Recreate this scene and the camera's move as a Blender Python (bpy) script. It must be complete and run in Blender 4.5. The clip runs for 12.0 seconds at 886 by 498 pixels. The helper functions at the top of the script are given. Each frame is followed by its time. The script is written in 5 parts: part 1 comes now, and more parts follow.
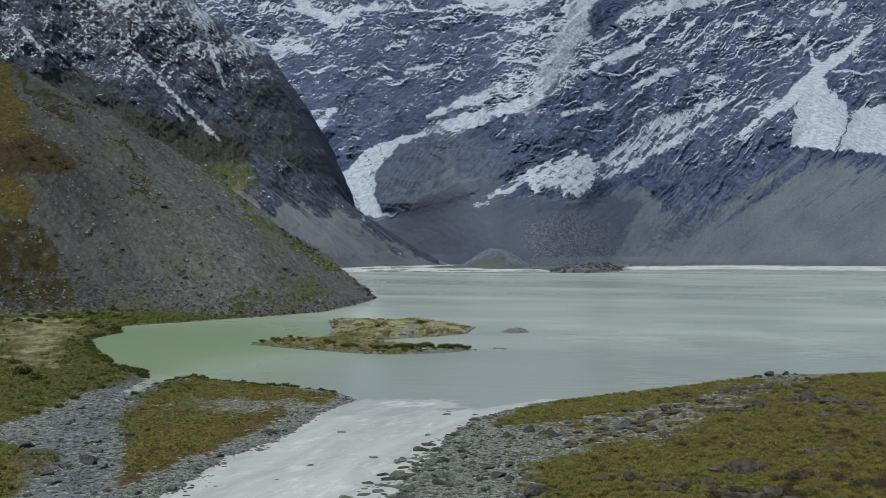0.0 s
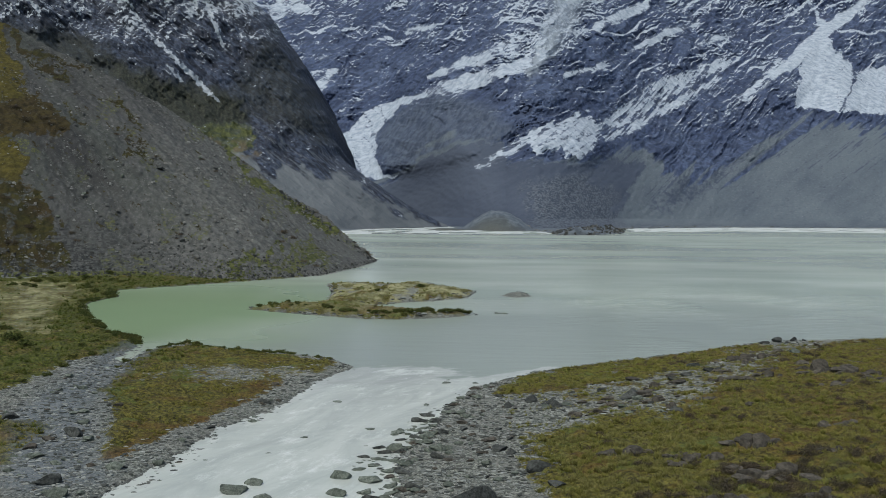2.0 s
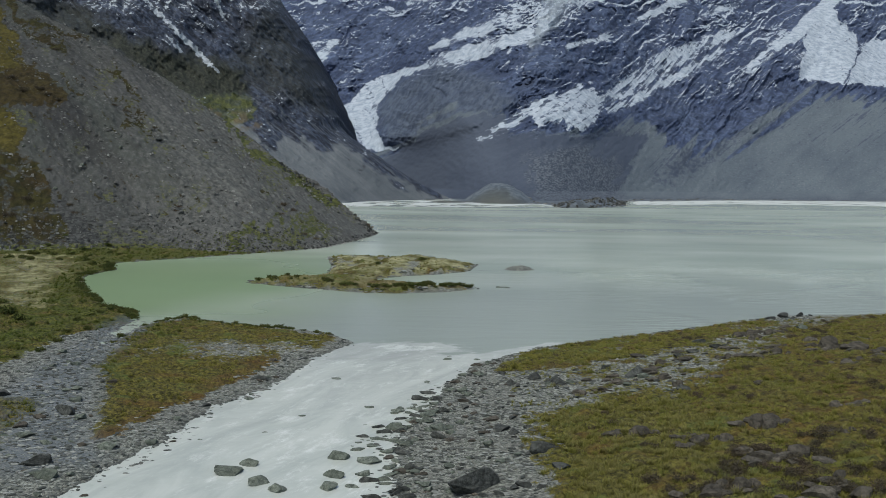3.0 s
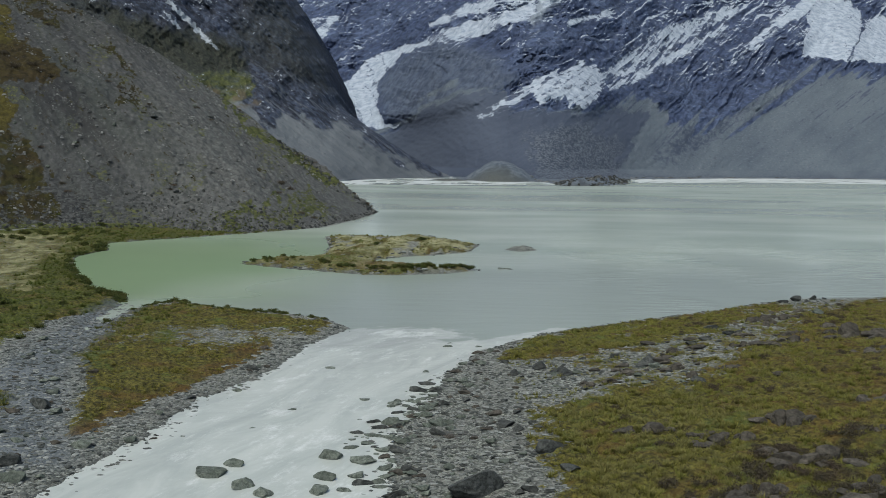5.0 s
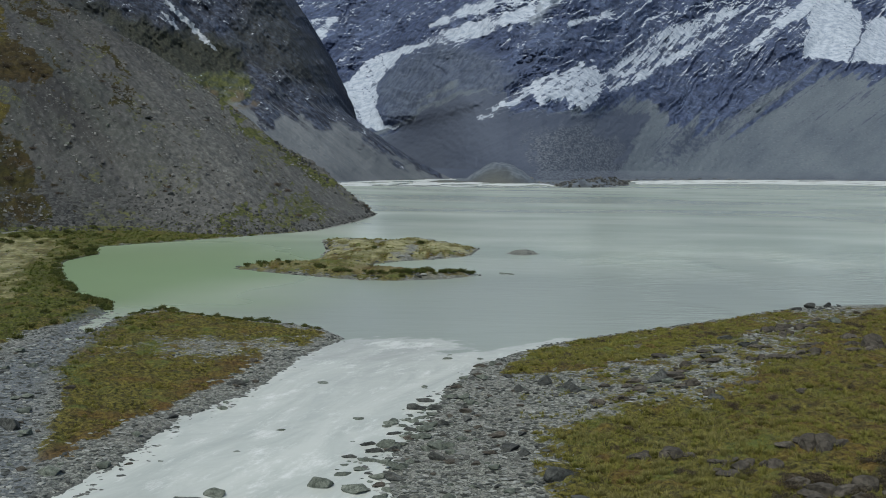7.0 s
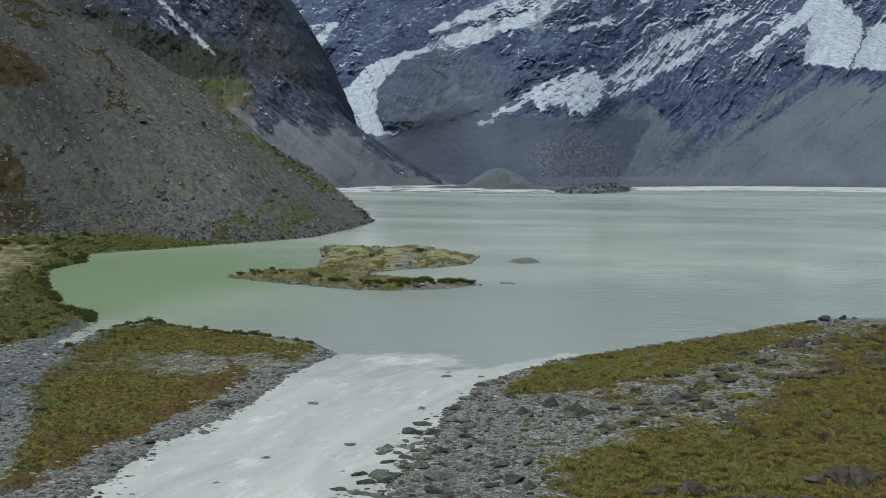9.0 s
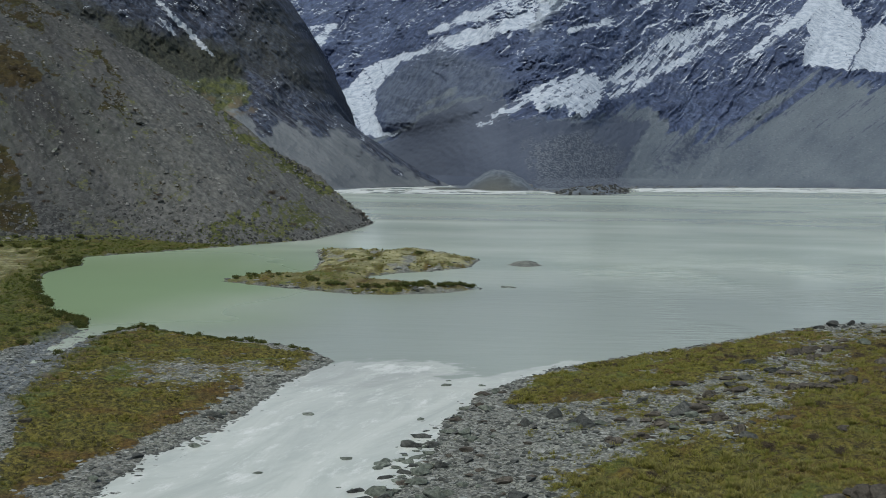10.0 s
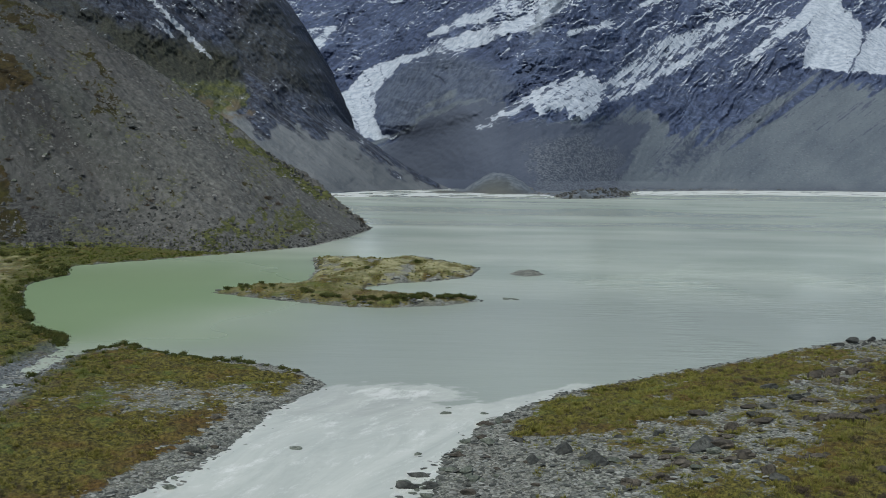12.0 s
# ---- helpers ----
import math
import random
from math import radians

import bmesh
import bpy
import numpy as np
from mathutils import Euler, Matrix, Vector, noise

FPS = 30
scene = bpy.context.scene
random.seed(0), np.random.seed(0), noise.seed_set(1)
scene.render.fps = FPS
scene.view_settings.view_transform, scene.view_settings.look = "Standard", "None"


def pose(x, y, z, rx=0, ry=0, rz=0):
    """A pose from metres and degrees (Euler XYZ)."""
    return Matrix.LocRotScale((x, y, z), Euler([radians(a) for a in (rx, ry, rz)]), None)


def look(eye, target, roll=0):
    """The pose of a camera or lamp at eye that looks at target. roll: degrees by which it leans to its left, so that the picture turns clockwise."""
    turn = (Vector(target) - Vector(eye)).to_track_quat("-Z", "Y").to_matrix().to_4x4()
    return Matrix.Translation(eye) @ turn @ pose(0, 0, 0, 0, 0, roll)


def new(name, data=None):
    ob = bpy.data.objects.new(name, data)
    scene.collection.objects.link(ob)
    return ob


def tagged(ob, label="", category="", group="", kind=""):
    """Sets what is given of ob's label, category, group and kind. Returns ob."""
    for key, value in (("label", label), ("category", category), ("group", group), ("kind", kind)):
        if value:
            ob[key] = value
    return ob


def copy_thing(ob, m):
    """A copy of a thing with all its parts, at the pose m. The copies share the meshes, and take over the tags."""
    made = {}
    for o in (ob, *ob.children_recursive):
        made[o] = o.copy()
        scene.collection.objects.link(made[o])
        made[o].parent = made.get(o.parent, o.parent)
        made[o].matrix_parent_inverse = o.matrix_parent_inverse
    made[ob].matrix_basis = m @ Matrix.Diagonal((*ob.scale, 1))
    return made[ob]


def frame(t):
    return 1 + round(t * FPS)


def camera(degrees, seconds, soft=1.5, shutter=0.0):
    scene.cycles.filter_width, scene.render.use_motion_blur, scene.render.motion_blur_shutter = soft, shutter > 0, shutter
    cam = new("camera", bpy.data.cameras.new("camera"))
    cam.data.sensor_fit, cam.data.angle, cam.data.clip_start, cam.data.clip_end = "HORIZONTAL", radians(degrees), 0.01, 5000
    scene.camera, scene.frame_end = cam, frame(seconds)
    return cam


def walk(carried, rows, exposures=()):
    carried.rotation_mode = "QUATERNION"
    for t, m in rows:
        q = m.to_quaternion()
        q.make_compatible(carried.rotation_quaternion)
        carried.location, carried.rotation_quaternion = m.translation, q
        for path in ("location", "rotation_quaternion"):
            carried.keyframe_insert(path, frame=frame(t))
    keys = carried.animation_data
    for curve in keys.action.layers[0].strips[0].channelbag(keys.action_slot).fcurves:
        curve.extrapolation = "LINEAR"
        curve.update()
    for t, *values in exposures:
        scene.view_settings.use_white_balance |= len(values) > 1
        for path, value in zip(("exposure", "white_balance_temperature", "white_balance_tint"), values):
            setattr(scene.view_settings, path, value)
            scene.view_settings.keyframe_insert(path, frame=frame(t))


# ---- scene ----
cam = camera(50.6, 12.0, soft=0.6)
PATH = [
    (0, (-0.185, -4.695, 21.966), (-0.185, -2.695, 21.965), 0.7),
    (0.5, (-0.089, -3.689, 22.005), (-0.089, -1.689, 21.986), 0.7),
    (1, (-0.056, -2.62, 22.066), (-0.057, -0.62, 22.027), 0.7),
    (1.5, (0.022, -1.521, 22.125), (0.021, 0.478, 22.068), 0.7),
    (2, (0.061, -0.304, 22.149), (0.059, 1.694, 22.067), 0.7),
    (2.5, (0.057, 1.016, 22.18), (0.055, 3.013, 22.07), 0.8),
    (3, (0.06, 2.455, 22.205), (0.056, 4.45, 22.064), 0.8),
    (3.5, (0.046, 3.929, 22.208), (0.042, 5.922, 22.046), 0.8),
    (5.5, (0.156, 9.845, 22.277), (0.151, 11.836, 22.087), 0.8),
    (6, (0.163, 11.366, 22.323), (0.158, 13.357, 22.132), 0.8),
    (6.5, (0.144, 12.835, 22.325), (0.138, 14.826, 22.136), 0.9),
    (7, (0.108, 14.328, 22.3), (0.104, 16.32, 22.115), 0.8),
    (9, (0.205, 20.373, 22.333), (0.201, 22.366, 22.16), 0.9),
    (9.5, (0.167, 21.892, 22.348), (0.165, 23.885, 22.177), 0.9),
    (10, (0.122, 23.453, 22.421), (0.12, 25.446, 22.251), 0.9),
    (10.5, (0.117, 25.065, 22.521), (0.115, 27.058, 22.353), 0.9),
    (11, (0.121, 26.756, 22.746), (0.119, 28.749, 22.579), 0.9),
    (11.5, (0.106, 28.536, 23.019), (0.105, 30.529, 22.853), 0.9),
    (12, (0.101, 30.422, 23.304), (0.1, 32.415, 23.139), 0.9),
]
walk(cam, [(t, look(eye, target, roll)) for t, eye, target, roll in PATH], [(0, 0.0, 6500, 2), (12, 0.0, 6500, 2)])

# ---------- daylight: bright cloud cover, soft sun from behind the viewer's left shoulder ----------
SUN_UP, SUN_FROM = radians(60), radians(-150)
world = bpy.data.worlds.new("sky")
scene.world = world
world.use_nodes = True
wn = world.node_tree.nodes
sky = wn.new("ShaderNodeTexSky")
sky.sky_type, sky.sun_disc, sky.sun_elevation, sky.sun_rotation = "NISHITA", False, SUN_UP, SUN_FROM
sky.air_density, sky.dust_density, sky.ozone_density = 1.0, 3.0, 1.0
world.node_tree.links.new(sky.outputs[0], wn["Background"].inputs[0])
wn["Background"].inputs[1].default_value = 0.108
sun = new("sun", bpy.data.lights.new("sun", "SUN"))
sun.data.energy, sun.data.angle, sun.data.color = 2.05, radians(10), (1.0, 0.97, 0.9)
sun.matrix_world = look((0, 0, 0), (-math.sin(SUN_FROM) * math.cos(SUN_UP), -math.cos(SUN_FROM) * math.cos(SUN_UP), -math.sin(SUN_UP)))


# ---------- materials ----------
class Surface:
    """A node material with short ways to add nodes."""

    def __init__(self, name, rough=0.9, spec=0.3):
        self.m = bpy.data.materials.new(name)
        self.m.use_nodes = True
        self.t = self.m.node_tree
        self.b = self.t.nodes["Principled BSDF"]
        self.b.inputs["Roughness"].default_value = rough
        self.b.inputs["Specular IOR Level"].default_value = spec
        self.co = self.t.nodes.new("ShaderNodeNewGeometry").outputs["Position"]

    def link(self, value, socket):
        if isinstance(value, bpy.types.NodeSocket):
            self.t.links.new(value, socket)
        elif isinstance(value, tuple) and len(value) == 3 and socket.type == "RGBA":
            socket.default_value = (*value, 1)
        else:
            socket.default_value = value

    def attr(self, name):
        n = self.t.nodes.new("ShaderNodeAttribute")
        n.attribute_name = name
        return n.outputs["Fac"]

    def place(self, scale, turn=(0, 0, 0)):
        n = self.t.nodes.new("ShaderNodeMapping")
        n.vector_type = "TEXTURE"
        n.inputs["Scale"].default_value, n.inputs["Rotation"].default_value = [1 / k for k in scale], [radians(a) for a in turn]
        self.t.links.new(self.co, n.inputs["Vector"])
        return n.outputs[0]

    def noise(self, size, detail=5, rough=0.55, stretch=(1, 1, 1), turn=(0, 0, 0), warp=0.0):
        n = self.t.nodes.new("ShaderNodeTexNoise")
        self.t.links.new(self.place([s / size for s in stretch], turn), n.inputs["Vector"])
        n.inputs["Scale"].default_value, n.inputs["Detail"].default_value, n.inputs["Roughness"].default_value = 1, detail, rough
        n.inputs["Distortion"].default_value = warp
        return n.outputs["Fac"]

    def cells(self, size, stretch=(1, 1, 1), out="Distance", feature="F1", turn=(0, 0, 0)):
        n = self.t.nodes.new("ShaderNodeTexVoronoi")
        n.feature = feature
        n.inputs["Scale"].default_value = 1
        self.t.links.new(self.place([s / size for s in stretch], turn), n.inputs["Vector"])
        return n.outputs[out]

    def ramp(self, value, low, high, to_low=0.0, to_high=1.0):
        n = self.t.nodes.new("ShaderNodeMapRange")
        n.interpolation_type = "SMOOTHSTEP"
        for socket, v in zip(("Value", "From Min", "From Max", "To Min", "To Max"), (value, low, high, to_low, to_high)):
            self.link(v, n.inputs[socket])
        return n.outputs[0]

    def math(self, op, a, b=0.0):
        n = self.t.nodes.new("ShaderNodeMath")
        n.operation = op
        self.link(a, n.inputs[0])
        self.link(b, n.inputs[1])
        return n.outputs[0]

    def mix(self, f, a, b, kind="MIX"):
        n = self.t.nodes.new("ShaderNodeMix")
        n.data_type, n.blend_type = "RGBA", kind
        self.link(f, n.inputs["Factor"])
        self.link(a, n.inputs["A"])
        self.link(b, n.inputs["B"])
        return n.outputs["Result"]

    def split(self, which):
        n = self.t.nodes.new("ShaderNodeSeparateXYZ")
        self.t.links.new(self.co, n.inputs[0])
        return n.outputs[which]

    def random(self, island=True):
        n = self.t.nodes.new("ShaderNodeNewGeometry" if island else "ShaderNodeObjectInfo")
        return n.outputs["Random Per Island" if island else "Random"]

    def relief(self, height, strength, distance, under=None):
        n = self.t.nodes.new("ShaderNodeBump")
        n.inputs["Strength"].default_value, n.inputs["Distance"].default_value = strength, distance
        self.link(height, n.inputs["Height"])
        if under is not None:
            self.t.links.new(under, n.inputs["Normal"])
        return n.outputs[0]

    def done(self, colour, normal=None, rough=None):
        self.link(colour, self.b.inputs["Base Color"])
        if normal is not None:
            self.t.links.new(normal, self.b.inputs["Normal"])
        if rough is not None:
            self.link(rough, self.b.inputs["Roughness"])
        return self.m


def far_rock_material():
    """Rock tinted blue for distance haze, with snow on its ledges, and scree below."""
    s = Surface("haze_blue_face", 0.85, 0.2)
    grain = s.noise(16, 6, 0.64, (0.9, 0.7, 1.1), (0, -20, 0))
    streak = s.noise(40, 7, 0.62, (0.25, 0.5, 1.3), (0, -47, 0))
    # Distance haze is put into these colours: a blue cast and lifted darks.
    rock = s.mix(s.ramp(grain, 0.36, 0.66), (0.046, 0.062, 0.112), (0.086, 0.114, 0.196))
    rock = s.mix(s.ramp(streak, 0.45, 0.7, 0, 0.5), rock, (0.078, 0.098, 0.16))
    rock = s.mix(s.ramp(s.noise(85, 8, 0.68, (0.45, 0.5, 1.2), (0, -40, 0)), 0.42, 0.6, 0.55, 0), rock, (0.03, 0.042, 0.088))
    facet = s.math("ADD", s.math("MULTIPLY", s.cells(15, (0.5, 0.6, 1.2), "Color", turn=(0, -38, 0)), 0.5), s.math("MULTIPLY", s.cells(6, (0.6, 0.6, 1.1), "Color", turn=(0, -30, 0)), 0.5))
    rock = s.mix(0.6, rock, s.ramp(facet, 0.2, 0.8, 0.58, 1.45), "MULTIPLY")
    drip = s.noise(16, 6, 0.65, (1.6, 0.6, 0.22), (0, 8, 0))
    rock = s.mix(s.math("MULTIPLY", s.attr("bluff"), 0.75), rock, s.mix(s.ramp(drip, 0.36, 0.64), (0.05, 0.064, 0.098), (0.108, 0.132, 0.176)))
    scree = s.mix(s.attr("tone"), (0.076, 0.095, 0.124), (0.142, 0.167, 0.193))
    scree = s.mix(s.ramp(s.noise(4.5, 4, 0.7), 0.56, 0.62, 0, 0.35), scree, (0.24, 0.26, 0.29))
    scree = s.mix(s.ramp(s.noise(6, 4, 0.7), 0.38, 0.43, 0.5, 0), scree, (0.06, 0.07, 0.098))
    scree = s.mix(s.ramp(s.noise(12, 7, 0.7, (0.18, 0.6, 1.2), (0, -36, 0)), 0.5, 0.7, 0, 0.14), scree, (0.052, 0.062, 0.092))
    shale = s.ramp(s.math("ADD", s.attr("shale"), s.math("MULTIPLY", s.math("SUBTRACT", s.noise(10, 9, 0.75, (0.35, 0.6, 1.2), (0, -38, 0)), 0.5), 1.6)), 0.36, 0.6)
    scree = s.mix(shale, scree, s.mix(s.attr("tone"), (0.046, 0.058, 0.09), (0.086, 0.104, 0.146)))
    rubble = s.cells(2.6, (1, 0.6, 1.4), "Color")
    scree = s.mix(s.attr("rubble"), scree, s.mix(s.ramp(rubble, 0.25, 0.85), (0.05, 0.062, 0.09), (0.125, 0.142, 0.172)))
    base = s.mix(s.attr("scree"), rock, scree)
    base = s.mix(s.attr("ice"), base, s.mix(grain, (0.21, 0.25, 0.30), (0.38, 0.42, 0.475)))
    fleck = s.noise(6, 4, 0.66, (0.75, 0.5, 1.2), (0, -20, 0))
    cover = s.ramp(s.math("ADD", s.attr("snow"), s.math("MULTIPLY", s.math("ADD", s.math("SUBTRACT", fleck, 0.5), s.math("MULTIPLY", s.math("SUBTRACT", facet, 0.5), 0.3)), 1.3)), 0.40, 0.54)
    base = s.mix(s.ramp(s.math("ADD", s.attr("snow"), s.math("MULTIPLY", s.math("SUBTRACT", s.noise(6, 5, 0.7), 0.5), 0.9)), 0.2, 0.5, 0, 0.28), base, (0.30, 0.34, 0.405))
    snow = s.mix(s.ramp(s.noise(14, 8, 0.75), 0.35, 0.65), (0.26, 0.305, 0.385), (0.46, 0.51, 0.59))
    return s.done(s.mix(cover, base, snow), s.relief(s.math("MULTIPLY", grain, s.ramp(cover, 0, 1, 1, 0.15)), 0.35, 5.0, s.relief(s.noise(9, 4, 0.6), 0.1, 2.0)))


def cliff_material():
    """Dark greywacke cliff with thin fresh snow, a green terrace and scree."""
    s = Surface("greywacke_cliff", 0.88, 0.2)
    grain = s.noise(5, 6, 0.68, (0.85, 0.7, 1.15), (0, 45, 0))
    # The rock's blue includes distance haze, put into its colour.
    rock = s.mix(s.ramp(grain, 0.36, 0.68), (0.028, 0.035, 0.055), (0.07, 0.085, 0.128))
    rock = s.mix(s.ramp(s.attr("tone"), 0.3, 0.6, 0.6, 0), rock, (0.03, 0.033, 0.045))
    facet = s.math("ADD", s.math("MULTIPLY", s.cells(7, (0.5, 0.6, 1.2), "Color", turn=(0, 42, 0)), 0.5), s.math("MULTIPLY", s.cells(2.8, (0.6, 0.6, 1.1), "Color", turn=(0, 36, 0)), 0.5))
    rock = s.mix(0.8, rock, s.ramp(facet, 0.2, 0.8, 0.4, 1.5), "MULTIPLY")
    slabs = s.noise(7, 5, 0.65, (0.22, 0.6, 1.5), (0, 38, 0))
    rock = s.mix(s.math("MULTIPLY", s.attr("shelf"), s.ramp(slabs, 0.54, 0.64, 0.0, 0.85)), rock, s.mix(grain, (0.07, 0.08, 0.1), (0.16, 0.172, 0.195)))
    scree = s.mix(s.attr("tone"), (0.115, 0.128, 0.146), (0.18, 0.194, 0.21))
    scree = s.mix(s.ramp(s.noise(2.6, 4, 0.7), 0.58, 0.64, 0, 0.35), scree, (0.26, 0.268, 0.275))
    scree = s.mix(s.ramp(s.noise(4, 5, 0.7, (0.45, 1, 1.3), (0, 36, 0)), 0.36, 0.41, 0.45, 0), scree, (0.055, 0.06, 0.072))
    base = s.mix(s.attr("scree"), rock, scree)
    leaf = s.noise(3.5, 8, 0.8)
    base = s.mix(s.attr("bush"), base, s.mix(s.ramp(leaf, 0.4, 0.65), (0.024, 0.027, 0.024), (0.06, 0.064, 0.05)))
    base = s.mix(s.attr("green"), base, s.mix(s.ramp(leaf, 0.35, 0.65), (0.046, 0.055, 0.022), (0.118, 0.128, 0.05)))
    base = s.mix(s.math("MULTIPLY", s.attr("brown"), 0.8), base, s.mix(leaf, (0.07, 0.055, 0.035), (0.17, 0.14, 0.10)))
    fleck = s.noise(4.2, 4, 0.62, (1.1, 0.5, 0.75), (0, 48, 0))
    cover = s.ramp(s.math("ADD", s.attr("snow"), s.math("MULTIPLY", s.math("SUBTRACT", fleck, 0.5), 1.9)), 0.43, 0.53)
    base = s.mix(s.ramp(s.math("ADD", s.attr("snow"), s.math("MULTIPLY", s.math("SUBTRACT", s.noise(5, 8, 0.8), 0.5), 1.1)), 0.2, 0.5, 0, 0.22), base, (0.24, 0.265, 0.315))
    return s.done(s.mix(s.math("MULTIPLY", cover, s.ramp(s.noise(9, 4), 0.35, 0.6, 0.55, 1.0)), base, (0.40, 0.44, 0.5)), s.relief(grain, 0.6, 3.0, s.relief(facet, 0.35, 2.0)))


def moraine_material():
    s = Surface("moraine_scree", 0.92, 0.2)
    wash = s.noise(16, 7, 0.65, (0.16, 1, 0.3), (0, 0, -49))
    stone = s.ramp(s.cells(0.8, out="Color"), 0, 1, 0.55, 1)
    fine = s.noise(1.7, 5, 0.7, (0.6, 1, 0.7), (0, 0, -49))
    base = s.mix(s.ramp(wash, 0.36, 0.64), (0.039, 0.04, 0.042), (0.082, 0.083, 0.083))
    base = s.mix(s.ramp(s.noise(4.5, 5, 0.62, (0.12, 1, 0.4), (0, 0, -49)), 0.52, 0.64, 0, 0.6), base, (0.042, 0.043, 0.043))
    base = s.mix(s.ramp(s.noise(22, 5, 0.6, (0.2, 1, 0.3), (0, 0, -49)), 0.42, 0.62, 0, 0.5), base, (0.07, 0.08, 0.07))
    base = s.mix(s.ramp(fine, 0.52, 0.7, 0, 0.55), base, (0.155, 0.157, 0.156))
    base = s.mix(s.ramp(fine, 0.28, 0.42, 0.5, 0), base, (0.05, 0.052, 0.053))
    base = s.mix(0.4, base, stone, "MULTIPLY")
    base = s.mix(s.math("MULTIPLY", s.attr("coarse"), 0.75), base, s.mix(s.ramp(s.cells(0.9, (1, 1, 1.3), "Color"), 0.15, 0.95), (0.02, 0.022, 0.024), (0.088, 0.09, 0.091)))
    base = s.mix(s.math("MULTIPLY", s.attr("fines"), 0.68), base, s.mix(s.ramp(fine, 0.35, 0.65), (0.07, 0.071, 0.071), (0.158, 0.16, 0.156)))
    leaf = s.noise(2.2, 6, 0.75)
    dry = s.mix(s.ramp(s.noise(9, 4), 0.42, 0.6), (0.042, 0.039, 0.011), (0.032, 0.024, 0.01))
    plants = s.mix(s.ramp(leaf, 0.38, 0.62), (0.022, 0.021, 0.009), dry)
    plants = s.mix(s.ramp(leaf, 0.62, 0.78, 0, 0.7), plants, (0.09, 0.075, 0.024))
    plants = s.mix(s.math("MULTIPLY", s.attr("rust"), 0.6), plants, s.mix(s.ramp(leaf, 0.35, 0.65), (0.02, 0.014, 0.008), (0.06, 0.043, 0.017)))
    plants = s.mix(s.math("MULTIPLY", s.attr("gold"), 0.8), plants, s.mix(s.ramp(leaf, 0.35, 0.68), (0.042, 0.036, 0.01), (0.105, 0.088, 0.02)))
    cover = s.ramp(s.math("ADD", s.attr("turf"), s.math("MULTIPLY", s.math("SUBTRACT", leaf, 0.5), 1.6)), 0.32, 0.56)
    moss = s.ramp(s.math("ADD", s.attr("moss"), s.math("MULTIPLY", s.math("SUBTRACT", leaf, 0.5), 1.1)), 0.42, 0.62)
    base = s.mix(moss, base, s.mix(s.ramp(leaf, 0.35, 0.65), (0.034, 0.042, 0.015), (0.108, 0.115, 0.042)))
    return s.done(s.mix(cover, base, plants), s.relief(fine, 0.9, 0.7))


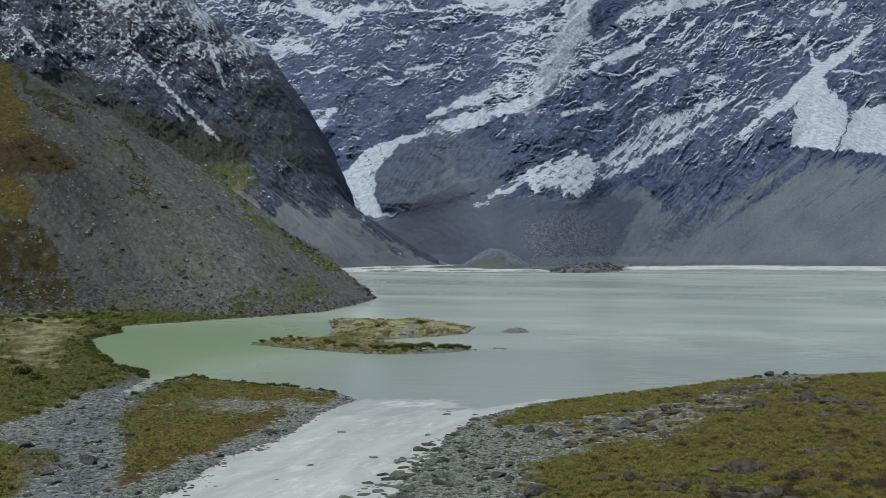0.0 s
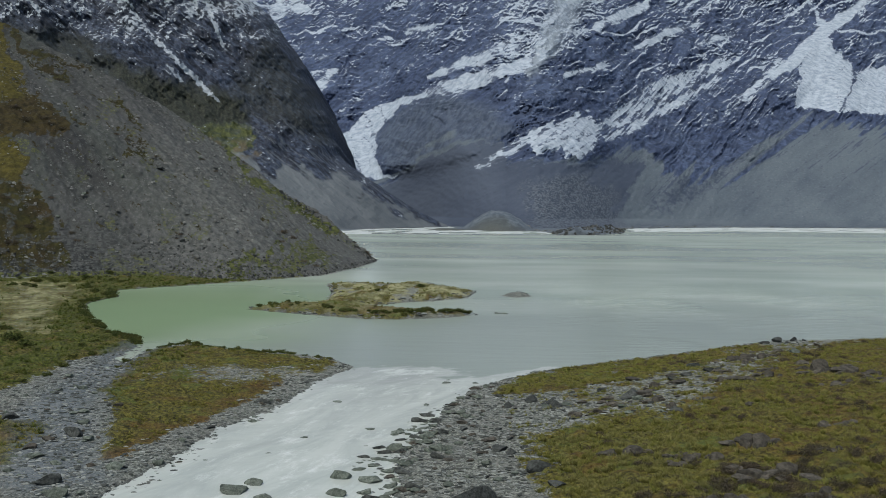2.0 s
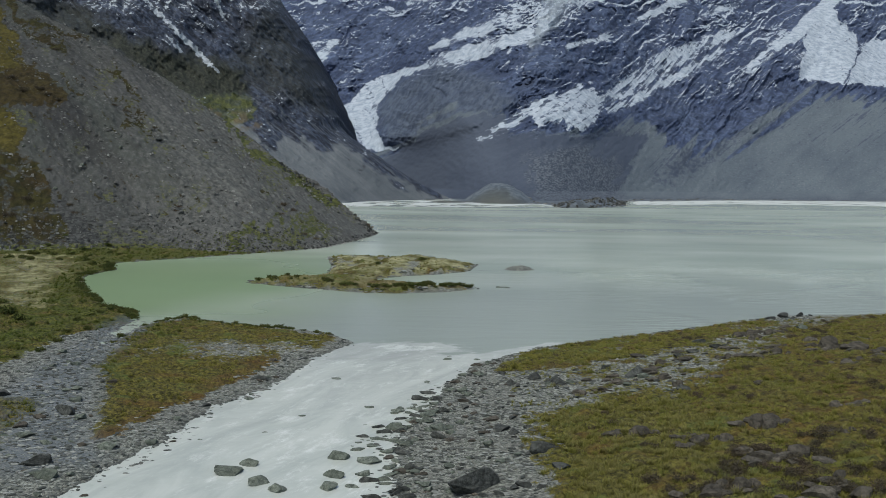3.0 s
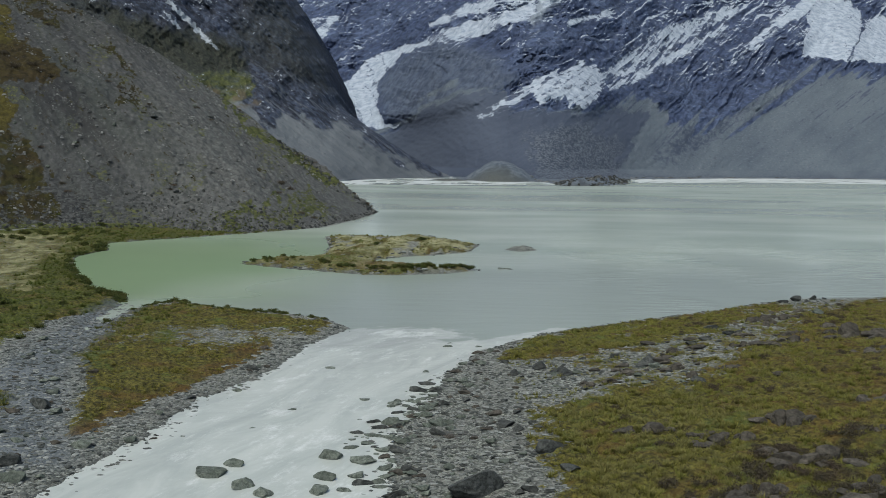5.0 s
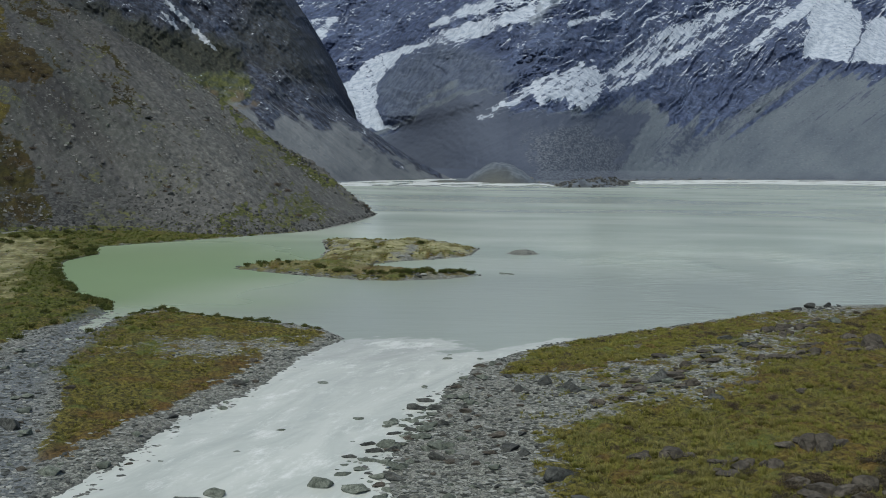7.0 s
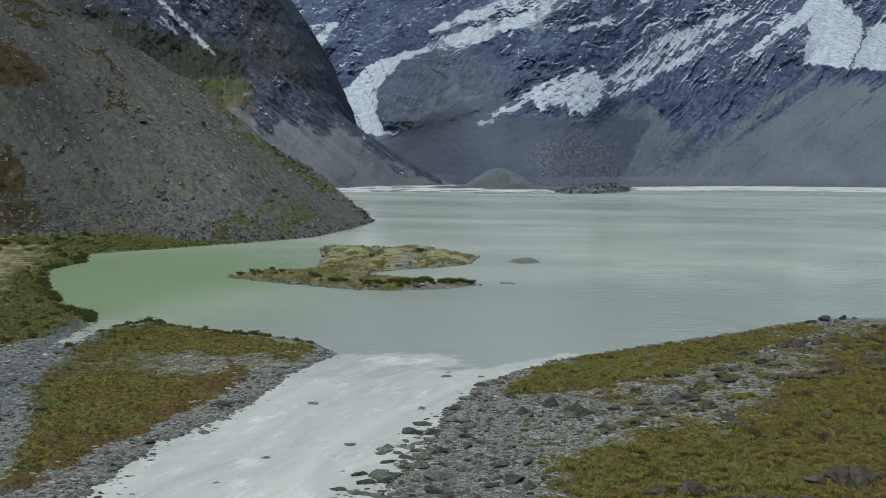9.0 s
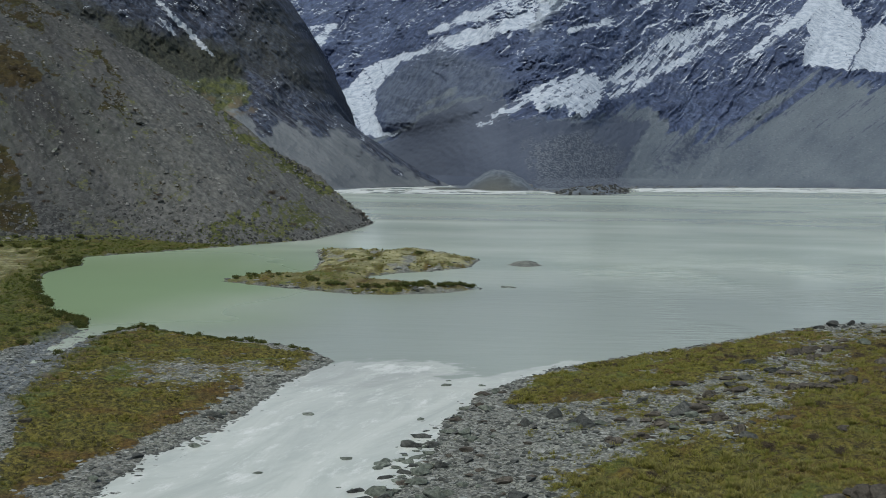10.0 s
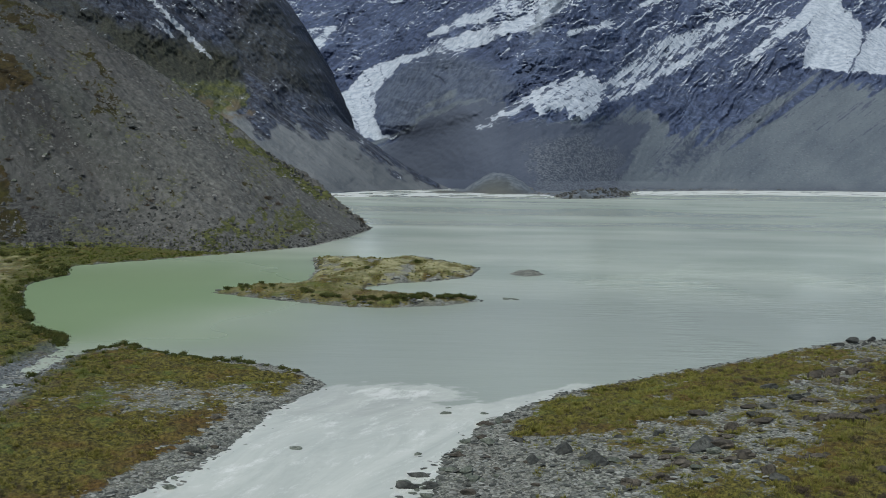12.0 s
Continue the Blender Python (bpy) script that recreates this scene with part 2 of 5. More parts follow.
def ground_material():
    """River gravel, turf and pale silt, mixed by what grows where."""
    s = Surface("shore_ground", 0.9, 0.25)
    tone = s.ramp(s.cells(0.2, (1, 1, 1), "Color"), 0.2, 0.8, 0.45, 1.25)
    cell = s.cells(0.2)
    small = s.cells(0.12)
    wide = s.noise(7, 4)
    grit = s.noise(0.5, 6, 0.7)
    gravel = s.mix(s.ramp(grit, 0.3, 0.7), (0.1, 0.107, 0.097), (0.33, 0.342, 0.31))
    gravel = s.mix(s.ramp(cell, 0.5, 0.8, 0, 0.7), gravel, (0.04, 0.044, 0.042))
    gravel = s.mix(0.6, gravel, tone, "MULTIPLY")
    gravel = s.mix(s.ramp(wide, 0.45, 0.65, 0, 0.3), gravel, (0.16, 0.155, 0.15))
    rust = s.noise(5.5, 5, 0.6)
    blade = s.noise(0.42, 6, 0.7)
    # Brown clumps; the dark tones also put tussock shade into the turf colour.
    turf = s.mix(s.ramp(blade, 0.36, 0.64), (0.028, 0.028, 0.008), (0.17, 0.15, 0.036))
    turf = s.mix(s.ramp(s.noise(1.3, 7, 0.7), 0.5, 0.64, 0, 0.65), turf, (0.03, 0.025, 0.011))
    turf = s.mix(s.ramp(rust, 0.5, 0.66, 0, 0.55), turf, s.mix(blade, (0.07, 0.036, 0.012), (0.16, 0.095, 0.026)))
    turf = s.mix(s.ramp(s.noise(4.5, 5), 0.52, 0.66, 0, 0.75), turf, s.mix(blade, (0.06, 0.085, 0.02), (0.13, 0.16, 0.04)))
    turf = s.mix(s.ramp(s.noise(2.6, 6, 0.65), 0.56, 0.68, 0, 0.4), turf, (0.055, 0.04, 0.018))
    turf = s.mix(s.math("MULTIPLY", s.attr("rust"), 0.6), turf, s.mix(s.ramp(blade, 0.3, 0.7), (0.045, 0.026, 0.012), (0.135, 0.078, 0.027)))
    turf = s.mix(s.math("MULTIPLY", s.attr("lush"), 0.7), turf, s.mix(s.ramp(blade, 0.34, 0.66), (0.024, 0.032, 0.007), (0.098, 0.118, 0.022)))
    base = s.mix(s.ramp(s.math("ADD", s.attr("turf"), s.math("MULTIPLY", s.math("ADD", s.math("SUBTRACT", blade, 0.5), s.math("SUBTRACT", s.noise(2.2, 5, 0.65), 0.5)), 1.7)), 0.35, 0.6), gravel, turf)
    silt_sky_tone = s.mix(s.ramp(s.noise(3, 8, 0.75), 0.35, 0.65), (0.14, 0.142, 0.062), (0.37, 0.352, 0.2))
    base = s.mix(s.attr("pale"), base, silt_sky_tone)
    base = s.mix(s.attr("ash"), base, s.mix(s.ramp(s.noise(7, 6, 0.7), 0.38, 0.62), (0.074, 0.09, 0.116), (0.148, 0.172, 0.205)))
    base = s.mix(s.attr("wet"), base, (0.05, 0.055, 0.055))
    height = s.math("ADD", s.math("MULTIPLY", cell, -0.5), s.math("MULTIPLY", small, -0.2))
    clump = s.math("MULTIPLY", s.cells(0.62, (1, 1, 0.4)), s.ramp(s.attr("turf"), 0.3, 0.7, 0, -1))
    return s.done(base, s.relief(height, 0.8, 0.18, s.relief(blade, 0.7, 0.25, s.relief(clump, 0.9, 0.45))))


def water_material(name, milk, deep, rough):
    """Milky glacial water, ruffled in long bands by the wind."""
    s = Surface(name, rough, 0.5)
    s.b.inputs["IOR"].default_value = 1.33
    band = s.noise(150, 3, 0.45, (0.3, 1.4, 1))
    mist = s.noise(45, 4, 0.5, (0.6, 1, 1))
    base = s.mix(s.ramp(s.math("ADD", s.math("MULTIPLY", mist, 0.5), s.math("MULTIPLY", s.noise(190, 4, 0.55, (0.3, 1.6, 1)), 0.5)), 0.4, 0.59), deep, milk)
    # Greyer near water: the sky's reflection put into the base colour.
    base = s.mix(s.attr("silt_sky_tone"), base, (0.295, 0.333, 0.308))
    base = s.mix(s.attr("cove"), base, (0.165, 0.243, 0.112))
    plume = s.ramp(s.math("ADD", s.attr("white"), s.math("MULTIPLY", s.math("SUBTRACT", s.noise(3.2, 6, 0.65, (0.8, 1.2, 1), (0, 0, -22), 1.2), 0.5), 1.1)), 0.3, 0.72)
    base = s.mix(plume, base, s.mix(s.ramp(s.noise(6, 8, 0.65, (1.2, 0.35, 1), (0, 0, -22), 1.0), 0.3, 0.7), (0.4, 0.428, 0.408), (0.53, 0.555, 0.528)))
    froth = s.ramp(s.math("MULTIPLY", s.attr("white"), s.noise(2.4, 9, 0.78, (1.2, 0.5, 1), (0, 0, -22))), 0.5, 0.72)
    base = s.mix(s.math("MULTIPLY", froth, 0.6), base, (0.80, 0.82, 0.81))
    chop = s.noise(1.1, 4, 0.6, (0.55, 1.7, 1))
    swell = s.noise(5, 3, 0.5, (0.4, 1.6, 1))
    wave = s.math("MULTIPLY", s.noise(2.4, 4, 0.6, (0.35, 1.5, 1)), s.attr("chop"))
    ruffle = s.relief(wave, 1.0, 0.35, s.relief(s.math("MULTIPLY", s.math("MULTIPLY", chop, s.ramp(s.attr("white"), 0, 1, 1, 0.35)), s.ramp(s.attr("cove"), 0, 0.4, 1, 0.0)), 0.12, 0.12, s.relief(s.math("MULTIPLY", swell, s.ramp(s.attr("cove"), 0, 0.4, 1, 0.0)), 0.10, 0.5)))
    return s.done(base, ruffle, s.math("ADD", s.ramp(band, 0.36, 0.64, rough * 0.75, rough * 1.4), s.math("MULTIPLY", s.attr("cove"), 0.2)))


def stone_material(name, dark, light):
    s = Surface(name, 0.85, 0.3)
    grain = s.noise(0.35, 7, 0.7)
    veins = s.noise(0.9, 5, 0.6, (1, 1, 3), (20, 30, 0))
    base = s.mix(s.ramp(grain, 0.3, 0.7), dark, light)
    base = s.mix(s.ramp(veins, 0.52, 0.7, 0, 0.5), base, tuple(c * 1.5 for c in light))
    base = s.mix(s.ramp(s.noise(0.55, 6, 0.7), 0.52, 0.66, 0, 0.7), base, tuple(c * 0.6 for c in dark))
    base = s.mix(s.ramp(s.noise(0.16, 5, 0.7), 0.6, 0.72, 0, 0.6), base, tuple(c * 1.9 for c in light))
    base = s.mix(s.ramp(s.random(False), 0, 1, 0, 0.45), base, tuple(c * 0.7 for c in dark))
    return s.done(base, s.relief(grain, 0.9, 0.12))


def pebble_material(name, dark, light, warm):
    s = Surface(name, 0.85, 0.3)
    base = s.mix(s.ramp(s.random(), 0.25, 1.0), dark, light)
    base = s.mix(s.ramp(s.noise(9, 3), 0.5, 0.7, 0, 0.5), base, warm)
    return s.done(s.mix(s.ramp(s.noise(0.3, 5, 0.7), 0.3, 0.7, 0, 0.5), base, dark))


def blade_material(name, a, b, c, spot=5.5):
    s = Surface(name, 0.75, 0.2)
    base = s.mix(s.random(), a, b)
    base = s.mix(s.ramp(s.noise(spot, 5, 0.6), 0.46, 0.64, 0, 0.8), base, c)
    base = s.mix(s.ramp(s.attr("tip"), 0.1, 1, 0, 0.75), base, tuple(k * 1.25 + 0.01 for k in b))
    return s.done(base)


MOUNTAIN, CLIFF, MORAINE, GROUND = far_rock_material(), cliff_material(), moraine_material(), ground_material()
LAKE = water_material("lake_water", (0.53, 0.592, 0.517), (0.395, 0.456, 0.398), 0.15)
# Matt pale colour standing for bright, silty lake water along the far shore.
BRIGHT_WATER = pebble_material("bright_water_sheet", (0.50, 0.53, 0.54), (0.56, 0.59, 0.59), (0.46, 0.49, 0.49))
DARK_STONE = stone_material("dark_greywacke", (0.026, 0.029, 0.028), (0.11, 0.115, 0.11))
GREEN_STONE = stone_material("green_grey_stone", (0.058, 0.07, 0.058), (0.2, 0.222, 0.192))
LICHEN_STONE = stone_material("weathered_stone", (0.034, 0.03, 0.025), (0.125, 0.112, 0.094))
PEBBLE = pebble_material("river_stones", (0.055, 0.06, 0.057), (0.35, 0.365, 0.35), (0.185, 0.18, 0.17))
SCREE_STONE = pebble_material("scree_stones", (0.075, 0.077, 0.077), (0.24, 0.243, 0.238), (0.13, 0.127, 0.12))
DARK_SCREE = pebble_material("foot_blocks", (0.03, 0.032, 0.032), (0.15, 0.152, 0.148), (0.06, 0.06, 0.052))
TUSSOCK = blade_material("tussock_blades", (0.056, 0.06, 0.012), (0.19, 0.18, 0.042), (0.11, 0.132, 0.028), 7)
SHORE_GRASS = blade_material("shore_blades", (0.036, 0.049, 0.009), (0.108, 0.12, 0.022), (0.052, 0.082, 0.013), 9)
STRAW = blade_material("straw_blades", (0.085, 0.082, 0.024), (0.19, 0.175, 0.062), (0.14, 0.14, 0.045), 9)
RUST_GRASS = blade_material("russet_grass", (0.08, 0.083, 0.017), (0.2, 0.182, 0.044), (0.15, 0.122, 0.028), 7)
HEATH = blade_material("heath_leaves", (0.042, 0.035, 0.024), (0.095, 0.08, 0.055), (0.085, 0.062, 0.048), 3)
GREEN_LEAF = blade_material("shrub_leaves", (0.03, 0.045, 0.012), (0.10, 0.115, 0.03), (0.085, 0.085, 0.022), 3)
TWIG = stone_material("twig_bark", (0.03, 0.024, 0.018), (0.10, 0.08, 0.06))

# ---------- land forms as plain numeric functions ----------
HASH = np.random.RandomState(7).permutation(4096).astype(np.int64)
GRAD = np.random.RandomState(8).uniform(0, 2 * np.pi, 4096)
GX, GY = np.cos(GRAD), np.sin(GRAD)


def grad_noise(x, y, seed=0):
    """Smooth noise of about -1 to 1 with a cell of one unit."""
    xi, yi = np.floor(x).astype(np.int64), np.floor(y).astype(np.int64)
    xf, yf = x - xi, y - yi
    u, v = xf ** 3 * (xf * (xf * 6 - 15) + 10), yf ** 3 * (yf * (yf * 6 - 15) + 10)

    def corner(i, j):
        h = HASH[(HASH[(xi + i + seed * 131) & 4095] + yi + j) & 4095]
        return GX[h] * (xf - i) + GY[h] * (yf - j)

    a = corner(0, 0) * (1 - u) + corner(1, 0) * u
    b = corner(0, 1) * (1 - u) + corner(1, 1) * u
    return (a * (1 - v) + b * v) * 1.5


def fbm(x, y, octaves=5, seed=0, gain=0.5):
    total, amp = 0.0, 1.0
    for o in range(octaves):
        total = total + amp * grad_noise(x * 2 ** o, y * 2 ** o, seed + o)
        amp *= gain
    return total


def ridged(x, y, octaves=5, seed=0, gain=0.5):
    total, amp, norm = 0.0, 1.0, 0.0
    for o in range(octaves):
        n = 1 - np.abs(grad_noise(x * 2 ** o, y * 2 ** o, seed + o))
        total = total + amp * n * n
        norm += amp
        amp *= gain
    return total / norm


def step(e0, e1, v):
    t = np.clip((v - e0) / (e1 - e0), 0, 1)
    return t * t * (3 - 2 * t)


def line_distance(px, py, pts, closed=False):
    """Distance of each point from a polyline."""
    best = np.full(px.shape, 1e18)
    ends = list(zip(pts, pts[1:] + pts[:1])) if closed else list(zip(pts, pts[1:]))
    for (x0, y0), (x1, y1) in ends:
        dx, dy = x1 - x0, y1 - y0
        t = np.clip(((px - x0) * dx + (py - y0) * dy) / (dx * dx + dy * dy + 1e-12), 0, 1)
        best = np.minimum(best, (px - x0 - t * dx) ** 2 + (py - y0 - t * dy) ** 2)
    return np.sqrt(best)


def inside(px, py, pts):
    odd = np.zeros(px.shape, bool)
    for (x0, y0), (x1, y1) in zip(pts, pts[1:] + pts[:1]):
        if y0 != y1:
            odd ^= ((y0 > py) != (y1 > py)) & (px < (x1 - x0) * (py - y0) / (y1 - y0) + x0)
    return odd


def signed(px, py, pts):
    """Distance from a closed outline, positive inside."""
    d = line_distance(px, py, pts, True)
    return np.where(inside(px, py, pts), d, -d)


WEST_BANK = [(-34, -300), (-31, 40), (-29, 62), (-27.8, 73), (-26.3, 78), (-24.9, 84), (-23.2, 95.5), (-19.5, 103), (-18.1, 108),
             (-16.2, 119.5), (-12.5, 130.5), (-16.9, 138.5), (-26, 143), (-31.5, 144.5), (-41.5, 152), (-45.6, 145), (-48.2, 149), (-49.7, 154),
             (-53, 158.5), (-59.4, 164), (-63, 174), (-68, 181), (-77, 201), (-82, 215), (-79.8, 229), (-86.5, 247), (-61, 281),
             (-40, 312), (-33, 355), (-28.5, 400), (-45, 425), (-150, 480), (-600, 600), (-3000, 600), (-3000, -300)]
EAST_BANK = [(-20, -300), (-10, 40), (-3.4, 68), (-3.3, 73), (-3.6, 77.5), (-3.9, 82.4), (-3.4, 88), (-1.2, 94.5), (-0.4, 100), (0.6, 106.5), (4.9, 117.5),
             (13, 128.5), (26, 139), (36, 146), (47, 155), (53.3, 159.8), (58.4, 163.2), (68, 165.5), (83, 171), (110, 185), (300, 230),
             (3000, 400), (3000, -300)]
ISLAND = [(-43.4, 205), (-39.8, 214), (-32.1, 217.1), (-28, 222), (-29, 244), (-34.5, 278), (-27.8, 280), (-19.5, 271), (-6.8, 283),
          (3, 268), (9.5, 257), (5.9, 238), (-2.8, 228), (-9.8, 224), (-15.5, 216), (-15, 210), (-8.9, 207), (-0.3, 201), (8, 200.5), (0.8, 193),
          (-6, 190), (-15.6, 189), (-28.3, 195.5)]
ISLET = [(15.2, 245), (19.5, 252), (23.6, 244.8), (18.7, 240.5)]
FAR_SHORE = [(-3000, 930), (-600, 950), (-103, 981), (-60, 1176), (-8, 1560), (20, 1090), (60, 1090), (110, 1050), (112, 905), (150, 920), (193, 1008), (248, 1298),
             (482, 1544), (774, 1633), (3000, 1700), (3000, 4700), (-3000, 4700)]


BROOK = [(-47.3, 152), (-46.8, 140), (-45.5, 128), (-44, 114), (-42, 100), (-37, 88), (-32, 78)]


def fall(y):
    """The river drops away from the lake towards the viewer."""
    return -0.028 * np.maximum(0, 118 - y)


def ground_height(x, y):
    west, east = signed(x, y, WEST_BANK), signed(x, y, EAST_BANK)
    isle, islet, far = signed(x, y, ISLAND), signed(x, y, ISLET), signed(x, y, FAR_SHORE)
    sd = np.maximum.reduce([west, east, isle, islet, far])
    edge = 0.5 * fbm(x / 2.5, y / 2.5, 3, 40) + 0.25 * fbm(x / 0.7, y / 0.7, 2, 44)
    sdw = sd + edge * np.where(far > -50, 4, 1)
    z = np.where(sdw > 0, 0.16 * np.minimum(sdw, 1.8), np.maximum(0.22 * sdw, -2.5))
    z = z + np.where(east > 2, np.minimum(0.088 * (east - 2), 9) * step(2, 8, east), 0)
    z = z + np.where(west > 4, np.minimum(0.016 * (west - 4), 1.6), 0)
    z = z + np.where(isle > 0, 0.12 * np.minimum(isle, 8) + (0.35 * fbm(x / 9, y / 9, 3, 50) + 0.8 * (ridged(x / 7, y / 10, 4, 53, 0.6) - 0.5)) * step(0, 3, isle), 0)
    z = z + np.where(islet > 0, 0.3 * np.minimum(islet, 2), 0)
    z = z + np.where(far > 0, 0.01 * np.minimum(far, 200) + 0.6 * fbm(x / 25, y / 25, 3, 51) * step(0, 20, far), 0)
    brook = line_distance(x, y, BROOK)
    z = z - step(3.2, 0.6, brook) * 0.42 * step(104, 126, y)
    dome = np.hypot((x - 64) / 44, (y - 1130) / 90)
    z = z + 23 * (1 - np.minimum(dome, 1) ** 1.7) ** 1.1 + 1.5 * step(1, 0.7, dome) * fbm(x / 12, y / 20, 3, 59)
    z = z + 4.5 * step(0, 25, signed(x, y, [(100, 860), (150, 915), (193, 1000), (240, 1250), (150, 1120), (112, 1000)])) * (0.5 + 1.2 * np.abs(fbm(x / 16, y / 40, 4, 57)))
    bar = np.hypot((x - 4) / 25, (y - 1085) / 32)
    z = np.where(bar < 1, np.maximum(z, 1.7 * (1 - bar ** 2)), z)
    dry = step(0.3, 2.5, sdw)
    z = z + dry * (0.16 * fbm(x / 5, y / 5, 3, 52) + 0.05 * fbm(x / 0.9, y / 0.9, 3, 55)) + (1 - dry) * 0.04 * fbm(x / 0.6, y / 0.6, 2, 58)
    return fall(y) + z, dict(west=west, east=east, isle=isle, islet=islet, far=far, sd=sdw)


EAST_STRIP = [(6.1, 111.5), (10.1, 122.2), (15.9, 129.6), (24.7, 136.6), (38.9, 146.6), (52.9, 157.6), (54, 152), (49.1, 144.3), (43.3, 135.6), (33.8, 123.8), (26.7, 117.4), (18.4, 111.4), (13.4, 110.4)]
EAST_MEADOW = [(5, 30), (9, 72.4), (8.6, 82.6), (8.4, 88), (9.3, 91), (11.6, 91.7), (17, 94.7), (21, 96.5), (24.6, 97), (29.8, 104), (36.2, 111), (41, 118), (46, 128.5),
               (50.7, 139.1), (60, 146), (72.4, 160.5), (84, 168), (110, 181), (300, 226), (3000, 390), (3000, 30)]
POINT_TURF = [(-29.4, 83.0), (-31.0, 83.8), (-34.4, 97.5), (-39.2, 108), (-41.4, 116.7), (-45, 140), (-41.5, 150.5), (-31.5, 143), (-25.6, 141), (-15.5, 134), (-15, 123),
              (-19.2, 121.5), (-20.0, 117.2), (-24.1, 101), (-27.0, 93.2)]
POINT_GRAVEL = [(-38, 120), (-35, 128), (-28, 129.5), (-19, 128), (-13, 125), (-15, 118), (-21, 118.5), (-25, 117), (-34, 117)]
WEST_TURF = [(-52, 106), (-51, 114.2), (-51.5, 121), (-52, 130), (-49.6, 137), (-47.6, 149), (-49.7, 154.5), (-53, 159), (-59.4, 164.5), (-63, 174.5), (-68, 181.5), (-77, 201.5),
             (-82, 215.5), (-80, 229), (-86.5, 247.5), (-61, 281.5), (-45, 305), (-60, 300), (-90, 296), (-130, 270), (-300, 250), (-300, 110)]
WEST_PATCH = [(-39, 78), (-37.4, 84.9), (-41, 95.5), (-48.4, 98), (-90, 96), (-90, 70), (-42, 70)]
PALE_FLAT = [(-124, 259), (-105, 261), (-92, 240), (-82, 196), (-68, 156), (-76, 160), (-98, 204)]


def turf_amount(x, y):
    """How far turf covers the ground, 0 to 1."""
    wob = 1.1 * fbm(x / 6, y / 6, 4, 60) + 0.9 * fbm(x / 1.5, y / 1.5, 3, 64)
    t = np.zeros(x.shape)
    for outline in (EAST_STRIP, EAST_MEADOW, POINT_TURF, WEST_TURF, WEST_PATCH):
        t = np.maximum(t, step(-1.1, 1.3, signed(x, y, outline) + wob))
    t = np.maximum(t, 0.72 * step(-2.2, 0, signed(x, y, EAST_MEADOW) + 1.2 * wob) * step(4, 8, signed(x, y, EAST_BANK)))
    t = t * (1 - 0.58 * step(-3.0, 3.5, signed(x, y, POINT_GRAVEL) + 3.4 * wob))
    t = t * (1 - 0.35 * step(-1.0, 3.0, signed(x, y, PALE_FLAT) + 3 * wob))
    bare = fbm(x / 7 + 9, y / 10, 4, 66)
    t = t * (1 - 0.55 * step(0.45, 0.8, bare) * step(3, 12, x) * step(84, 96, y))
    t = np.maximum(t, step(3.5, 8, signed(x, y, EAST_BANK)) * step(10, 17, x) * step(60, 90, y) * (0.46 + 0.32 * fbm(x / 3, y / 3, 3, 69)))
    isle = signed(x, y, ISLAND)
    t = np.maximum(t, step(0.0, 1.2, isle + 0.6 * wob) * step(-0.35, 0.05, fbm(x / 6, y / 9, 3, 68) + 0.12 + 0.6 * step(222, 210, y)))
    return t


# ---------- the large forms ----------
def sheet(name, points, columns, rows, material, attributes=None, keep=None, smooth=True):
    """A grid surface of rows x columns points, with float values on its points."""
    index = np.arange(rows * columns).reshape(rows, columns)
    quads = np.stack([index[:-1, :-1], index[:-1, 1:], index[1:, 1:], index[1:, :-1]], -1).reshape(-1, 4)
    if keep is not None:
        quads = quads[keep.reshape(rows, columns)[:-1, :-1].reshape(-1)]
        used, quads = np.unique(quads, return_inverse=True)
        quads = quads.reshape(-1, 4)
        points = points[used]
        attributes = {k: v.reshape(-1)[used] for k, v in (attributes or {}).items()}
    me = bpy.data.meshes.new(name)
    me.vertices.add(len(points))
    me.vertices.foreach_set("co", points.astype(np.float32).ravel())
    me.loops.add(quads.size)
    me.loops.foreach_set("vertex_index", quads.astype(np.int32).ravel())
    me.polygons.add(len(quads))
    me.polygons.foreach_set("loop_start", np.arange(0, quads.size, 4, dtype=np.int32))
    me.update(calc_edges=True)
    me.polygons.foreach_set("use_smooth", np.full(len(quads), smooth))
    for key, values in (attributes or {}).items():
        me.attributes.new(key, "FLOAT", "POINT").data.foreach_set("value", np.asarray(values, np.float32).ravel())
    me.materials.append(material)
    return new(name, me)


EYE_Y, EYE_Z = -4.7, 22.0      # bearings and rises below are taken from here, in thousandths


def stroke(a, b, pts, widths, soft=6):
    """1 on a brush line through pts with half-widths, falling to 0 outside."""
    best = np.zeros(a.shape)
    for (p, q), (w0, w1) in zip(zip(pts, pts[1:]), zip(widths, widths[1:])):
        dx, dy = q[0] - p[0], q[1] - p[1]
        t = np.clip(((a - p[0]) * dx + (b - p[1]) * dy) / (dx * dx + dy * dy), 0, 1)
        d = np.hypot(a - p[0] - t * dx, b - p[1] - t * dy)
        best = np.maximum(best, 1 - step(-soft, soft, d - (w0 + (w1 - w0) * t)))
    return best


def patch(a, b, pts, soft=5):
    return step(-soft, soft, signed(a, b, pts))


def meet(b, foot, slopes):
    """How far off a ray of rise b (a slope) meets a mountain profile: foot distance, then (run, slope) legs."""
    low, high = np.full(b.shape, 300.0), np.full(b.shape, 4600.0)
    for _ in range(40):
        mid = 0.5 * (low + high)
        d, z = mid - foot, np.zeros(b.shape)
        for run, slope in slopes:
            leg = np.clip(d, 0, run)
            z, d = z + leg * slope, d - leg
        above = EYE_Z + b * mid > z
        low, high = np.where(above, mid, low), np.where(above, high, mid)
    return 0.5 * (low + high)


